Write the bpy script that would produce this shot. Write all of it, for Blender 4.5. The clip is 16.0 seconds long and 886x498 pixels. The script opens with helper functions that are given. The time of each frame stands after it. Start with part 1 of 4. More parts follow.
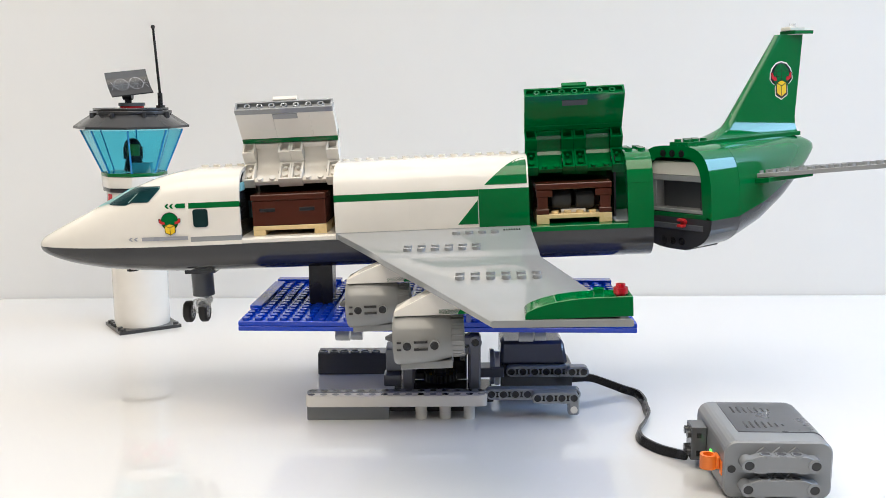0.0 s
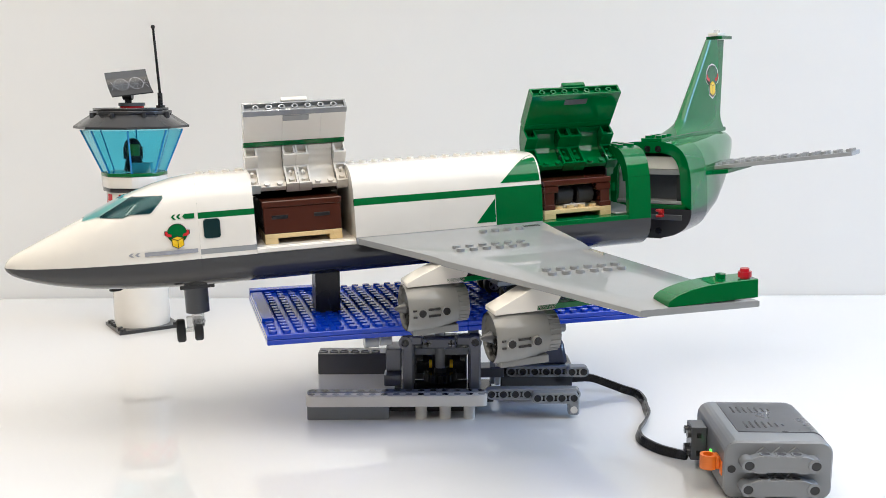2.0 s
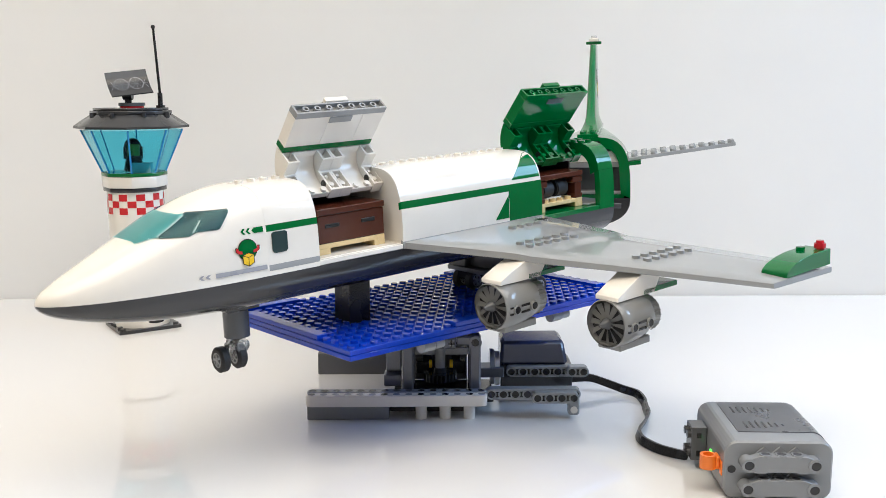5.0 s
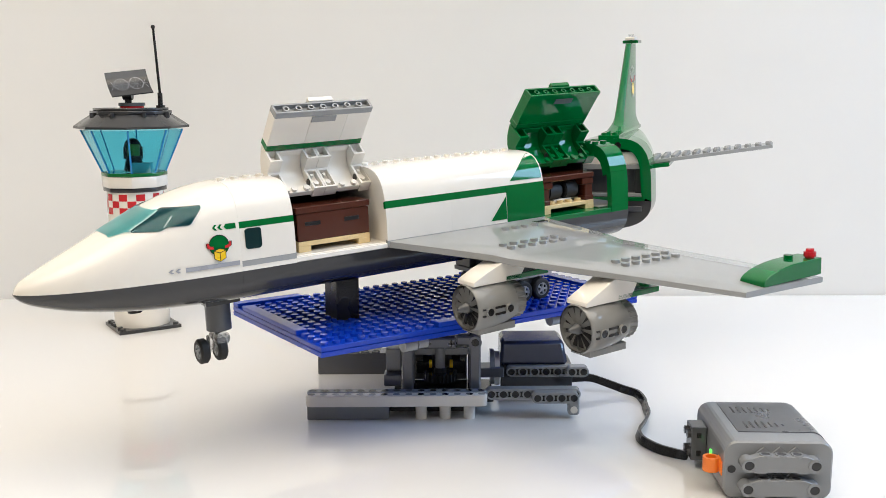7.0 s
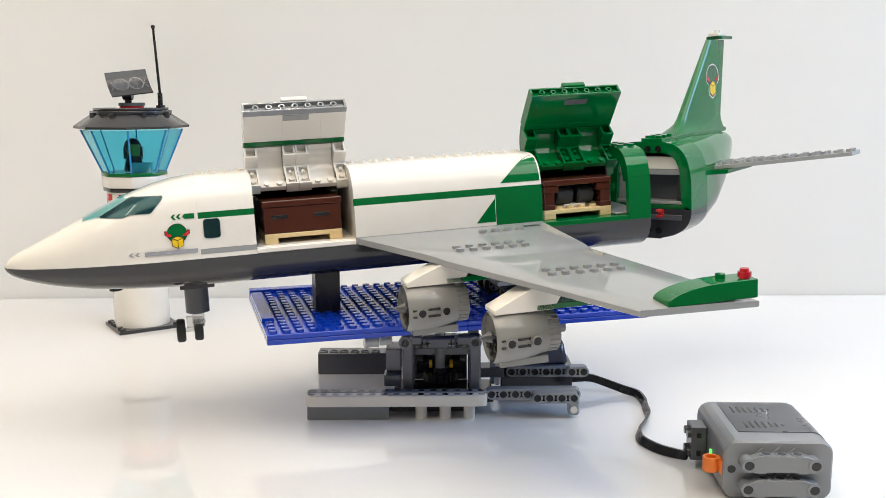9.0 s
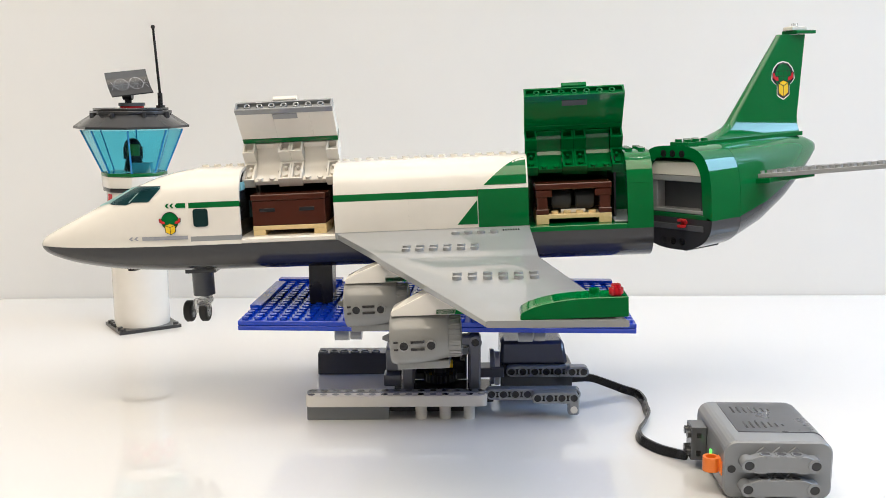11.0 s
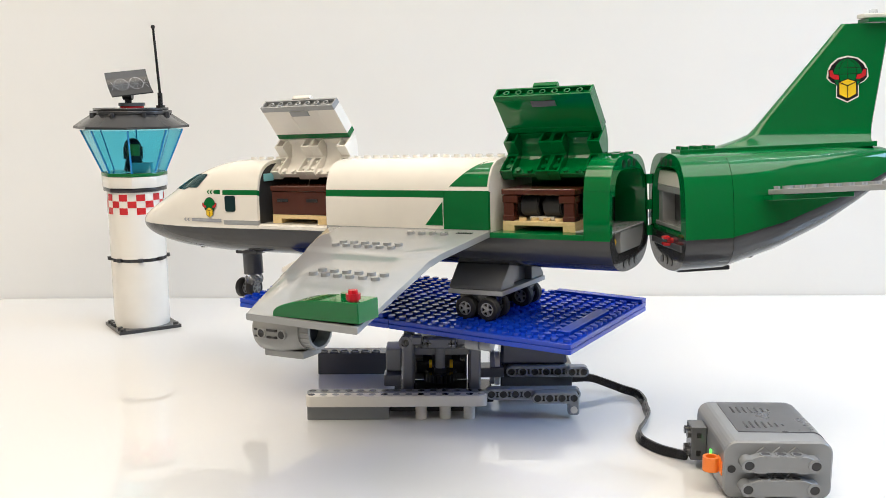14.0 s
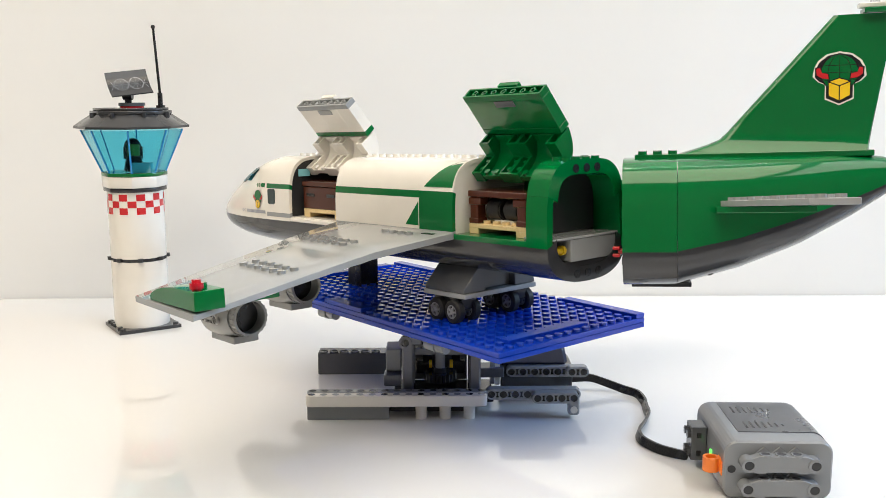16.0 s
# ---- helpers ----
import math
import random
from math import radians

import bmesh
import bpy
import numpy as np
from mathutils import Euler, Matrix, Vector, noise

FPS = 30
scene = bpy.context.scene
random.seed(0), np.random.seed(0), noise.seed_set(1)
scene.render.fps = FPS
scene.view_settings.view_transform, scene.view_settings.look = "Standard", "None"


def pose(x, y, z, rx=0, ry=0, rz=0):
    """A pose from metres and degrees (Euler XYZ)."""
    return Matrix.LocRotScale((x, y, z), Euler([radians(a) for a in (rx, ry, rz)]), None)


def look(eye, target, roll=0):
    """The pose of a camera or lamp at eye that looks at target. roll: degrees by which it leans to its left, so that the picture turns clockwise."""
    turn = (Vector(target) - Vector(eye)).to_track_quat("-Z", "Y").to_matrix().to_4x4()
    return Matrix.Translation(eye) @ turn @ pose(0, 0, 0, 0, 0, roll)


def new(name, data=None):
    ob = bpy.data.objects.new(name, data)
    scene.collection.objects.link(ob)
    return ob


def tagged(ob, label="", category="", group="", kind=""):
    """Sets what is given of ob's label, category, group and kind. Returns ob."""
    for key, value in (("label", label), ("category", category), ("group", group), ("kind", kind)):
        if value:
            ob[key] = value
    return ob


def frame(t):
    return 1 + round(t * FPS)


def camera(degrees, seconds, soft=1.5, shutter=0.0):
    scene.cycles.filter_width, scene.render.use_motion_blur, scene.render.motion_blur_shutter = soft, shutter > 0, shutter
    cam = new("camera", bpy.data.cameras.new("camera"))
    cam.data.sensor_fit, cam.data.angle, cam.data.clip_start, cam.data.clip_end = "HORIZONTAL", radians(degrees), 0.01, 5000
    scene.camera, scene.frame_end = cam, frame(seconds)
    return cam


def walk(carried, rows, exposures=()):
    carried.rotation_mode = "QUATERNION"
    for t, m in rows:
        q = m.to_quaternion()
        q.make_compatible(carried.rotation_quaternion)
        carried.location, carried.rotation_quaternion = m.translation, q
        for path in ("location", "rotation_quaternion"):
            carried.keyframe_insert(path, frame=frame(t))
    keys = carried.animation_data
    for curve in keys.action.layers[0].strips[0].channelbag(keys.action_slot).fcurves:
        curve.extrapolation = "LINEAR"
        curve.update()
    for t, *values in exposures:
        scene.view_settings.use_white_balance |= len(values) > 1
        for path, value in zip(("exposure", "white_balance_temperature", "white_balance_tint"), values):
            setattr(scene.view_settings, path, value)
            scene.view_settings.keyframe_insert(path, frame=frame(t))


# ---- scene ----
# The table top is z = 0; the turning axis of the stand is x = y = 0.
EYE = (0.0, -0.65127, 0.217)
cam = camera(49.078, 16.0, soft=0.65)
CAM_POSE = look(EYE, (0.00218, -0.00031, 0.10814), -0.205)
walk(cam, [(0, CAM_POSE), (16, CAM_POSE)], exposures=[(0, 0.0, 6250, 10), (4, 0.0, 6250, 10), (6.4, -0.02, 6500, 10), (11.5, 0.02, 6550, 10), (16, 0.12, 6600, 9)])

# turn of the stand, seconds and degrees
TURN = [(0, -2.4), (0.5, 2.05), (1, 6.6), (1.5, 11.1), (2, 15.7), (2.5, 20.15), (3, 24.55), (3.5, 28.9), (4, 33.2),
        (4.5, 37.5), (5, 41.7), (5.35, 44.3), (5.6, 45.2), (5.85, 44.5), (6.2, 41.4), (6.5, 38.64), (7, 34.0), (7.5, 29.3),
        (8, 24.75), (8.5, 20.2), (9, 15.65), (9.5, 11.0), (10, 6.35), (10.5, 1.7), (11, -2.95), (11.5, -7.6), (12, -12.3),
        (12.5, -16.9), (13, -21.5), (13.5, -26.2), (14, -30.9), (14.5, -35.6), (15, -40.25), (15.5, -45.0), (16, -49.5)]

# ---- light: an added, unseen room with a cool window on one side and warm ceiling panels ----
world = bpy.data.worlds.new("world")
scene.world = world
world.use_nodes = True
wn = world.node_tree.nodes
sky = wn.new("ShaderNodeTexSky")
sky.sky_type, sky.sun_disc = "NISHITA", False
sky.sun_elevation, sky.sun_rotation = radians(40), radians(160)
wn["Background"].inputs["Strength"].default_value = 0.1
world.node_tree.links.new(sky.outputs[0], wn["Background"].inputs["Color"])


def area(name, m, sx, sy, watts, colour):
    d = bpy.data.lights.new(name, "AREA")
    d.shape, d.size, d.size_y, d.energy, d.color = "RECTANGLE", sx, sy, watts, colour
    ob = new(name, d)
    ob.matrix_world = m
    return ob


area("ceiling_light_lamp", look((-0.4, -0.8, 1.58), (-0.4, -0.8, 0)), 1.9, 1.3, 33.5, (1.0, 0.88, 0.70))
area("ceiling_light_lamp", look((1.05, -0.8, 1.58), (1.05, -0.8, 0)), 0.9, 1.3, 11, (1.0, 0.96, 0.9))
area("window_lamp", look((1.69, -0.1, 1.0), (0.0, -0.2, 0.3)), 0.8, 0.6, 18, (0.42, 0.66, 1.0))


# ---- materials ----
def mat(name, colour, rough=0.2, metal=0.0, alpha=None, vary=0.05, bump=0.02, scale=900.0, coat=0.0, trans=0.0, ior=1.5, emit=0.0):
    m = bpy.data.materials.new(name)
    m.use_nodes = True
    nt = m.node_tree
    b = nt.nodes["Principled BSDF"]
    b.inputs["Roughness"].default_value, b.inputs["Metallic"].default_value = rough, metal
    b.inputs["IOR"].default_value, b.inputs["Transmission Weight"].default_value = ior, trans
    b.inputs["Coat Weight"].default_value = coat
    col = (*colour, 1)
    tc = nt.nodes.new("ShaderNodeTexCoord")
    n1, n2 = nt.nodes.new("ShaderNodeTexNoise"), nt.nodes.new("ShaderNodeTexNoise")
    n1.inputs["Scale"].default_value, n2.inputs["Scale"].default_value = scale / 18, scale
    n1.inputs["Detail"].default_value = 4
    nt.links.new(tc.outputs["Object"], n1.inputs["Vector"])
    nt.links.new(tc.outputs["Object"], n2.inputs["Vector"])
    mix = nt.nodes.new("ShaderNodeMix")
    mix.data_type = "RGBA"
    mix.inputs[6].default_value = [c * (1 - vary) for c in colour] + [1]
    mix.inputs[7].default_value = [min(1, c * (1 + vary)) for c in colour] + [1]
    nt.links.new(n1.outputs["Fac"], mix.inputs[0])
    nt.links.new(mix.outputs[2], b.inputs["Base Color"])
    rr = nt.nodes.new("ShaderNodeMapRange")
    rr.inputs[3].default_value, rr.inputs[4].default_value = rough * 0.7, min(1, rough * 1.4)
    nt.links.new(n1.outputs["Fac"], rr.inputs[0])
    nt.links.new(rr.outputs[0], b.inputs["Roughness"])
    if bump:
        bp = nt.nodes.new("ShaderNodeBump")
        bp.inputs["Strength"].default_value, bp.inputs["Distance"].default_value = bump, 0.0005
        nt.links.new(n2.outputs["Fac"], bp.inputs["Height"])
        nt.links.new(bp.outputs[0], b.inputs["Normal"])
    if emit:
        b.inputs["Emission Color"].default_value, b.inputs["Emission Strength"].default_value = col, emit
    return m


WHITE = mat("white_plastic", (0.80, 0.765, 0.71), 0.065, bump=0.01)
GREEN = mat("green_plastic", (0.0, 0.132, 0.03), 0.045, bump=0.012)
BLUE = mat("blue_plastic", (0.003, 0.041, 0.45), 0.1)
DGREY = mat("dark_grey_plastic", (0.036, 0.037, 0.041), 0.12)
LGREY = mat("light_grey_plastic", (0.31, 0.32, 0.33), 0.085)
WINGGREY = mat("glossy_light_grey_plastic", (0.295, 0.304, 0.31), 0.035, bump=0.006)
BOXGREY = mat("battery_grey_plastic", (0.235, 0.245, 0.262), 0.2)
LIDGREY = mat("dark_lid_plastic", (0.075, 0.077, 0.088), 0.28, bump=0.05)
ENGINE = mat("satin_grey_plastic", (0.24, 0.24, 0.236), 0.1)
MGREY = mat("mid_grey_plastic", (0.09, 0.094, 0.104), 0.16)
STANDGREY = mat("blue_grey_plastic", (0.145, 0.15, 0.168), 0.16)
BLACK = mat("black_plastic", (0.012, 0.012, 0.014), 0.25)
RUBBER = mat("black_rubber", (0.015, 0.015, 0.016), 0.6)
BROWN = mat("brown_plastic", (0.07, 0.018, 0.01), 0.14)
TAN = mat("tan_plastic", (0.72, 0.55, 0.29), 0.25)
RED = mat("red_print", (0.55, 0.02, 0.025), 0.25)
YELLOW = mat("yellow_print", (0.85, 0.55, 0.02), 0.25)
ORANGE = mat("orange_plastic", (0.85, 0.2, 0.02), 0.3)
STICKER = mat("grey_print", (0.33, 0.34, 0.38), 0.25)
STEEL = mat("bright_steel", (0.6, 0.6, 0.6), 0.3, metal=1.0)
CYAN = mat("clear_blue_plastic", (0.3, 0.75, 0.86), 0.03, trans=1.0, ior=1.2, vary=0.02, bump=0)
TEAL = mat("tinted_windscreen", (0.10, 0.50, 0.56), 0.03, trans=1.0, ior=1.3, vary=0.03, bump=0)
CLEAR = mat("clear_plastic", (0.9, 0.9, 0.9), 0.05, trans=0.8, vary=0.02, bump=0)
SCREEN = mat("pale_blue_panel", (0.3, 0.72, 0.8), 0.08, trans=0.15)
CLEARRED = mat("clear_red_plastic", (0.75, 0.02, 0.04), 0.08, trans=0.5, vary=0.03, bump=0)
STRIP = mat("led_strip_glow", (1.0, 0.95, 0.86), 0.3, emit=100.0)
LED = mat("green_led", (0.1, 1.0, 0.1), 0.3, emit=1.6)
EDGE = mat("deep_blue_clear_edge", (0.015, 0.22, 0.55), 0.1)
COCKPIT_SHADE = mat("cockpit_shade_colour", (0.05, 0.09, 0.1), 0.1, bump=0)
GLASSLINE = mat("pale_glass_corner", (0.35, 0.55, 0.56), 0.15, bump=0)
SMOKED = mat("smoked_window", (0.008, 0.03, 0.032), 0.05, bump=0)
MOTOR = mat("motor_grey_plastic", (0.045, 0.055, 0.1), 0.16)
TABLE = mat("white_gloss_laminate", (0.725, 0.725, 0.73), 0.014, vary=0.012, bump=0.003, scale=70, ior=1.75)
WALL = mat("white_painted_wall", (0.80, 0.80, 0.795), 0.75, vary=0.02, bump=0.05, scale=240)
ROOM = mat("grey_room_wall", (0.2, 0.195, 0.19), 0.8, vary=0.08, scale=200)
CARPET = mat("grey_floor", (0.1, 0.095, 0.09), 0.8, vary=0.1, scale=300)


# ---- mesh helpers, sizes in millimetres ----
def box(bm, x0, x1, y0, y1, z0, z1, bevel=0.35):
    m = Matrix.Translation(((x0 + x1) / 2, (y0 + y1) / 2, (z0 + z1) / 2)) @ Matrix.Diagonal((x1 - x0, y1 - y0, z1 - z0, 1))
    vs = bmesh.ops.create_cube(bm, size=1, matrix=m)["verts"]
    if bevel:
        es = list({e for v in vs for e in v.link_edges})
        bmesh.ops.bevel(bm, geom=es, offset=bevel, segments=1, affect="EDGES")
    return bm


def cyl(bm, c, r, h, axis="z", seg=20, r2=None):
    """A cylinder or cone that starts at c and goes h along the axis."""
    turn = {"z": Matrix.Identity(4), "x": Matrix.Rotation(radians(90), 4, "Y"), "y": Matrix.Rotation(radians(-90), 4, "X")}[axis]
    m = Matrix.Translation(c) @ turn @ Matrix.Translation((0, 0, h / 2))
    bmesh.ops.create_cone(bm, cap_ends=True, segments=seg, radius1=r, radius2=r if r2 is None else r2, depth=h, matrix=m)
    return bm


def tube(bm, c, r, ri, h, axis="z", seg=20):
    """A pipe with open ends, from c along the axis."""
    a = {"z": (0, 1, 2), "x": (1, 2, 0), "y": (2, 0, 1)}[axis]
    rings = []
    for rad, d in ((r, 0), (r, h), (ri, h), (ri, 0)):
        ring = []
        for k in range(seg):
            w, p = 2 * math.pi * k / seg, [0, 0, 0]
            p[a[0]], p[a[1]], p[a[2]] = c[a[0]] + rad * math.cos(w), c[a[1]] + rad * math.sin(w), c[a[2]] + d
            ring.append(bm.verts.new(p))
        rings.append(ring)
    for i in range(4):
        for k in range(seg):
            bm.faces.new((rings[i][k], rings[i][(k + 1) % seg], rings[(i + 1) % 4][(k + 1) % seg], rings[(i + 1) % 4][k]))
    return bm


def prism(bm, poly, axis, a0, a1, bevel=0.0):
    """Extrudes a polygon along an axis; its corners are (y, z), (x, z) or (x, y)."""
    def at(p, q):
        return {"x": (q, p[0], p[1]), "y": (p[0], q, p[1]), "z": (p[0], p[1], q)}[axis]
    lo, hi = [bm.verts.new(at(p, a0)) for p in poly], [bm.verts.new(at(p, a1)) for p in poly]
    fs = [bm.faces.new(lo), bm.faces.new(hi[::-1])]
    n = len(poly)
    for i in range(n):
        fs.append(bm.faces.new((lo[i], hi[i], hi[(i + 1) % n], lo[(i + 1) % n])))
    bmesh.ops.recalc_face_normals(bm, faces=fs)
    if bevel:
        bmesh.ops.bevel(bm, geom=list({e for f in fs for e in f.edges}), offset=bevel, segments=1, affect="EDGES")
    return bm


def loft(bm, rings, closed=True, caps=True):
    vs = [[bm.verts.new(p) for p in r] for r in rings]
    n = len(vs[0])
    for a, b in zip(vs, vs[1:]):
        for i in range(n if closed else n - 1):
            bm.faces.new((a[i], a[(i + 1) % n], b[(i + 1) % n], b[i]))
    if caps and closed:
        bm.faces.new(vs[0][::-1])
        bm.faces.new(vs[-1])
    return bm


def thing(name, label, category, m=None, group=""):
    ob = tagged(new(name), label, category, group)
    if m:
        ob.matrix_world = m
    return ob


def finish(name, bm, material, smooth=35):
    bmesh.ops.recalc_face_normals(bm, faces=bm.faces[:])
    bmesh.ops.scale(bm, vec=(0.001, 0.001, 0.001), verts=bm.verts[:])
    for f in bm.faces:
        f.smooth = True
    for e in bm.edges:
        e.smooth = len(e.link_faces) == 2 and e.calc_face_angle(0) < radians(smooth)
    me = bpy.data.meshes.new(name)
    bm.to_mesh(me)
    bm.free()
    me.materials.append(material)
    return me


def part(name, bm, material, parent, label="", m=None):
    ob = new(name, finish(name, bm, material))
    ob.parent = parent
    if m:
        ob.matrix_basis = m
    if label:
        ob["label"] = label
    return ob


def mm(x, y, z, rx=0, ry=0, rz=0):
    return pose(x / 1000, y / 1000, z / 1000, rx, ry, rz)


def B():
    return bmesh.new()


def box_part(name, dims, material, parent, label="", bevel=0.35):
    return part(name, box(B(), *dims, bevel), material, parent, label)


def structure(name, bm, material, label=""):
    ob = new(name, finish(name, bm, material))
    return tagged(ob, label, kind="structure")
# ---- setting ----
structure("table_top", box(B(), -1100, 1100, -540, 343.4, -30, 0, 0.6), TABLE, "white glossy laminate table top")
# unseen floor, ceiling and three walls, added to shape the light; grey cuts bounce
structure("floor", box(B(), -1600, 1700, -2150, 400, -780, -740, 0), CARPET, "unseen grey floor added under the table")
back = structure("wall_north", box(B(), -1600, 1700, 345, 400, -740, 1600, 0), WALL, "plain white painted wall behind the table")
structure("wall_west", box(B(), -1660, -1600, -2150, 400, -740, 1600, 0), ROOM, "unseen grey wall added to close the room")
s = B()
box(s, 1700, 1760, -2150, -520, -740, 1600, 0)
box(s, 1700, 1760, 320, 400, -740, 1600, 0)
box(s, 1700, 1760, -520, 320, -740, 680, 0)
box(s, 1700, 1760, -520, 320, 1320, 1600, 0)
structure("wall_east", s, ROOM, "unseen grey wall with a window opening, added to close the room")
structure("wall_south", box(B(), -1600, 1700, -2210, -2150, -740, 1600, 0), ROOM, "unseen grey wall added to close the room")
structure("ceiling", box(B(), -1660, 1760, -2210, 400, 1600, 1640, 0), WALL, "unseen white ceiling added over the table")
strip = tagged(new("ceiling_light"), "white ceiling strip light with a row of small lamps", "ceiling light")
box_part("strip_rail", (-1260, 1260, 190, 214, 1562, 1570), WHITE, strip)
s = B()
for k in range(139):
    box(s, -1242 + 18 * k, -1234 + 18 * k, 198, 206, 1558, 1562.5, 0)
part("strip_lamps", s, STRIP, strip, "row of small glowing lamps")
# ---- cargo plane: x towards the tail, y = 0 its middle, z = 0 the cabin floor line ----
PLANE_OFFSET = mm(0, -7, 127.3, 0, -2.5, 0)
plane = thing("cargo_plane", "white and green toy brick cargo plane with two raised cargo doors", "toy plane")


def interp(x, table):
    if x <= table[0][0]:
        return table[0][1]
    for (a, va), (b, vb) in zip(table, table[1:]):
        if x <= b:
            f = (x - a) / (b - a)
            return va + (vb - va) * f
    return table[-1][1]


TOP = [(-272.5, -4.2), (-271, -0.4), (-268, 2.2), (-261, 5.8), (-250, 11), (-240, 15.5), (-225, 22.5), (-204, 32.2), (-190, 37.6), (-180, 40.6), (-168, 42.9), (-158, 43.7), (-150, 43.8), (200, 43.8)]
LOW = [(-272.5, -4.8), (-271, -7.2), (-268, -9.4), (-263, -11.8), (-254, -14.6), (-244, -17.3), (-226, -20.4), (-209, -22.4), (-174, -24.3), (-120, -25.3), (200, -25.5)]


def width(x):
    if x >= -165:
        return 33.0
    return 33.0 * max(0.0, 1 - ((-165 - x) / 107.6) ** 2.1) ** 0.58


def arch(x, n=40, grow=0.0, z0=-4.0):
    """The upper outline of the hull at x, from the near side over the top to the far side."""
    w, h = width(x) + grow, max(0.2, interp(x, TOP) - z0 + grow)
    k = 2.1 + 1.7 * min(1, max(0, (x + 271) / 110))
    pts = []
    for i in range(n + 1):
        a = math.pi * i / n
        c, s = math.cos(a), math.sin(a)
        pts.append((-math.copysign(abs(c) ** (2 / k), c) * w, z0 + abs(s) ** (2 / k) * h))
    return pts


def keel(x, n=24, grow=0.0, z0=-4.0):
    w, h = width(x) + grow, max(0.2, z0 - interp(x, LOW) + grow)
    pts = []
    for i in range(n + 1):
        a = math.pi * i / n
        c, s = math.cos(a), math.sin(a)
        pts.append((-math.copysign(abs(c) ** (2 / 2.5), c) * w, z0 - abs(s) ** (2 / 2.5) * h))
    return pts


def side_y(x, z, grow=0.0):
    """How far the hull's side lies from the middle at the height z."""
    w, h = width(x) + grow, interp(x, TOP) + 4
    k = 2.1 + 1.7 * min(1, max(0, (x + 271) / 110))
    return w * max(0.0, 1 - min(1, max(0, (z + 4) / h)) ** k) ** (1 / k)


def skin(bm, x0, x1, poly, thick=2.4, centre=(0, 10)):
    """A thick strip of hull between x0 and x1; poly is its outer outline in y and z."""
    inner = []
    for y, z in poly:
        d = math.hypot(y - centre[0], z - centre[1]) or 1
        inner.append((y - (y - centre[0]) / d * thick, z - (z - centre[1]) / d * thick))
    ring = poly + inner[::-1]
    return loft(bm, [[(x, y, z) for y, z in ring] for x in (x0, x1)])


def wall_line(za, zb, side, grow=0.0, x=0, n=6):
    """Outline of a piece of the hull's side from za up to zb."""
    return [(side * side_y(x, za + (zb - za) * i / n, grow), za + (zb - za) * i / n) for i in range(n + 1)]


def roof_line(za, ya=None, yb=None, x=0, grow=0.0):
    """Roof outline from the height za on the near side to the same on the far side, cut off at ya and yb."""
    pts = [p for p in arch(x, 80, grow) if p[1] >= za]
    edge = side_y(x, za, grow)
    pts = [(-edge, za)] + pts + [(edge, za)]
    if ya is not None:
        pts = [p for p in pts if p[0] >= ya]
    if yb is not None:
        pts = [p for p in pts if p[0] <= yb]
    return pts


def decal(bm, x0, x1, za, zb, side=-1, grow=0.2, n=4, steps=1):
    """A print on the hull's side, a fraction of a millimetre proud."""
    vs = []
    for i in range(steps + 1):
        x = x0 + (x1 - x0) * i / steps
        vs.append([bm.verts.new((x, side * side_y(x, za + (zb - za) * j / n, grow), za + (zb - za) * j / n)) for j in range(n + 1)])
    for a, b in zip(vs, vs[1:]):
        for j in range(n):
            bm.faces.new((a[j], b[j], b[j + 1], a[j + 1]))
    return bm


def decal_poly(bm, pts, side=-1, grow=0.35):
    """A flat print on the hull's side with the given corners in x and z."""
    vs = [bm.verts.new((x, side * side_y(x, z, grow), z)) for x, z in pts]
    bm.faces.new(vs)
    return bm


# nose and cockpit
NOSE_X = [-272.5, -272, -271.2, -270, -268, -264.5, -260, -254, -247, -240, -232, -224, -214, -204, -194, -184, -174, -165, -159.0]
part("nose", loft(B(), [[(x, y, z) for y, z in arch(x, 48)] for x in NOSE_X]), WHITE, plane, "glossy white pointed nose")
part("nose_keel", loft(B(), [[(x, y, z) for y, z in keel(x)] for x in NOSE_X]), DGREY, plane, "dark grey underside of the nose")

# cabin behind the cockpit
for sd in (-1, 1):
    part("door_panel", skin(B(), -158.96, -126, wall_line(1.8, 20, sd)), WHITE, plane)
    part("door_stripe", skin(B(), -158.96, -126, wall_line(20.1, 23.6, sd)), GREEN, plane, "green stripe")
    part("sill_strip", skin(B(), -158.96, -126, wall_line(-1.4, 1.7, sd)), LGREY, plane)
    part("sill", skin(B(), -158.96, -126, wall_line(-4, -1.5, sd)), WHITE, plane)
part("cabin_roof", skin(B(), -158.96, -126, roof_line(23.7)), WHITE, plane)
part("keel", loft(B(), [[(x, y, z) for y, z in keel(x)] for x in (-158.96, 121)]), DGREY, plane, "dark grey rounded belly")

# middle of the hull
for sd in (-1, 1):
    for a, b, za, zb in ((-65, -17.02, 0.4, 20), (-17, 27, 0.4, 20)):
        part("wall_panel", skin(B(), a, b, wall_line(za, zb, sd)), WHITE, plane)
    part("stripe", skin(B(), -65, 27, wall_line(20.1, 24.4, sd)), GREEN, plane, "green stripe")
    part("green_panel", skin(B(), 27.2, 59, wall_line(0.4, 24.4, sd)), GREEN, plane)
    part("wing_strip", skin(B(), -65, 59, wall_line(-4, 0.3, sd)), LGREY, plane)
part("roof", skin(B(), -65, 59, roof_line(24.5)), WHITE, plane, "glossy white curved roof")
for a, c in ((-64.6, WHITE), (57, WHITE)):
    part("bulkhead", prism(B(), [p for p in arch(0, 40, -1.2)], "x", a, a + 1.6), c, plane, "")

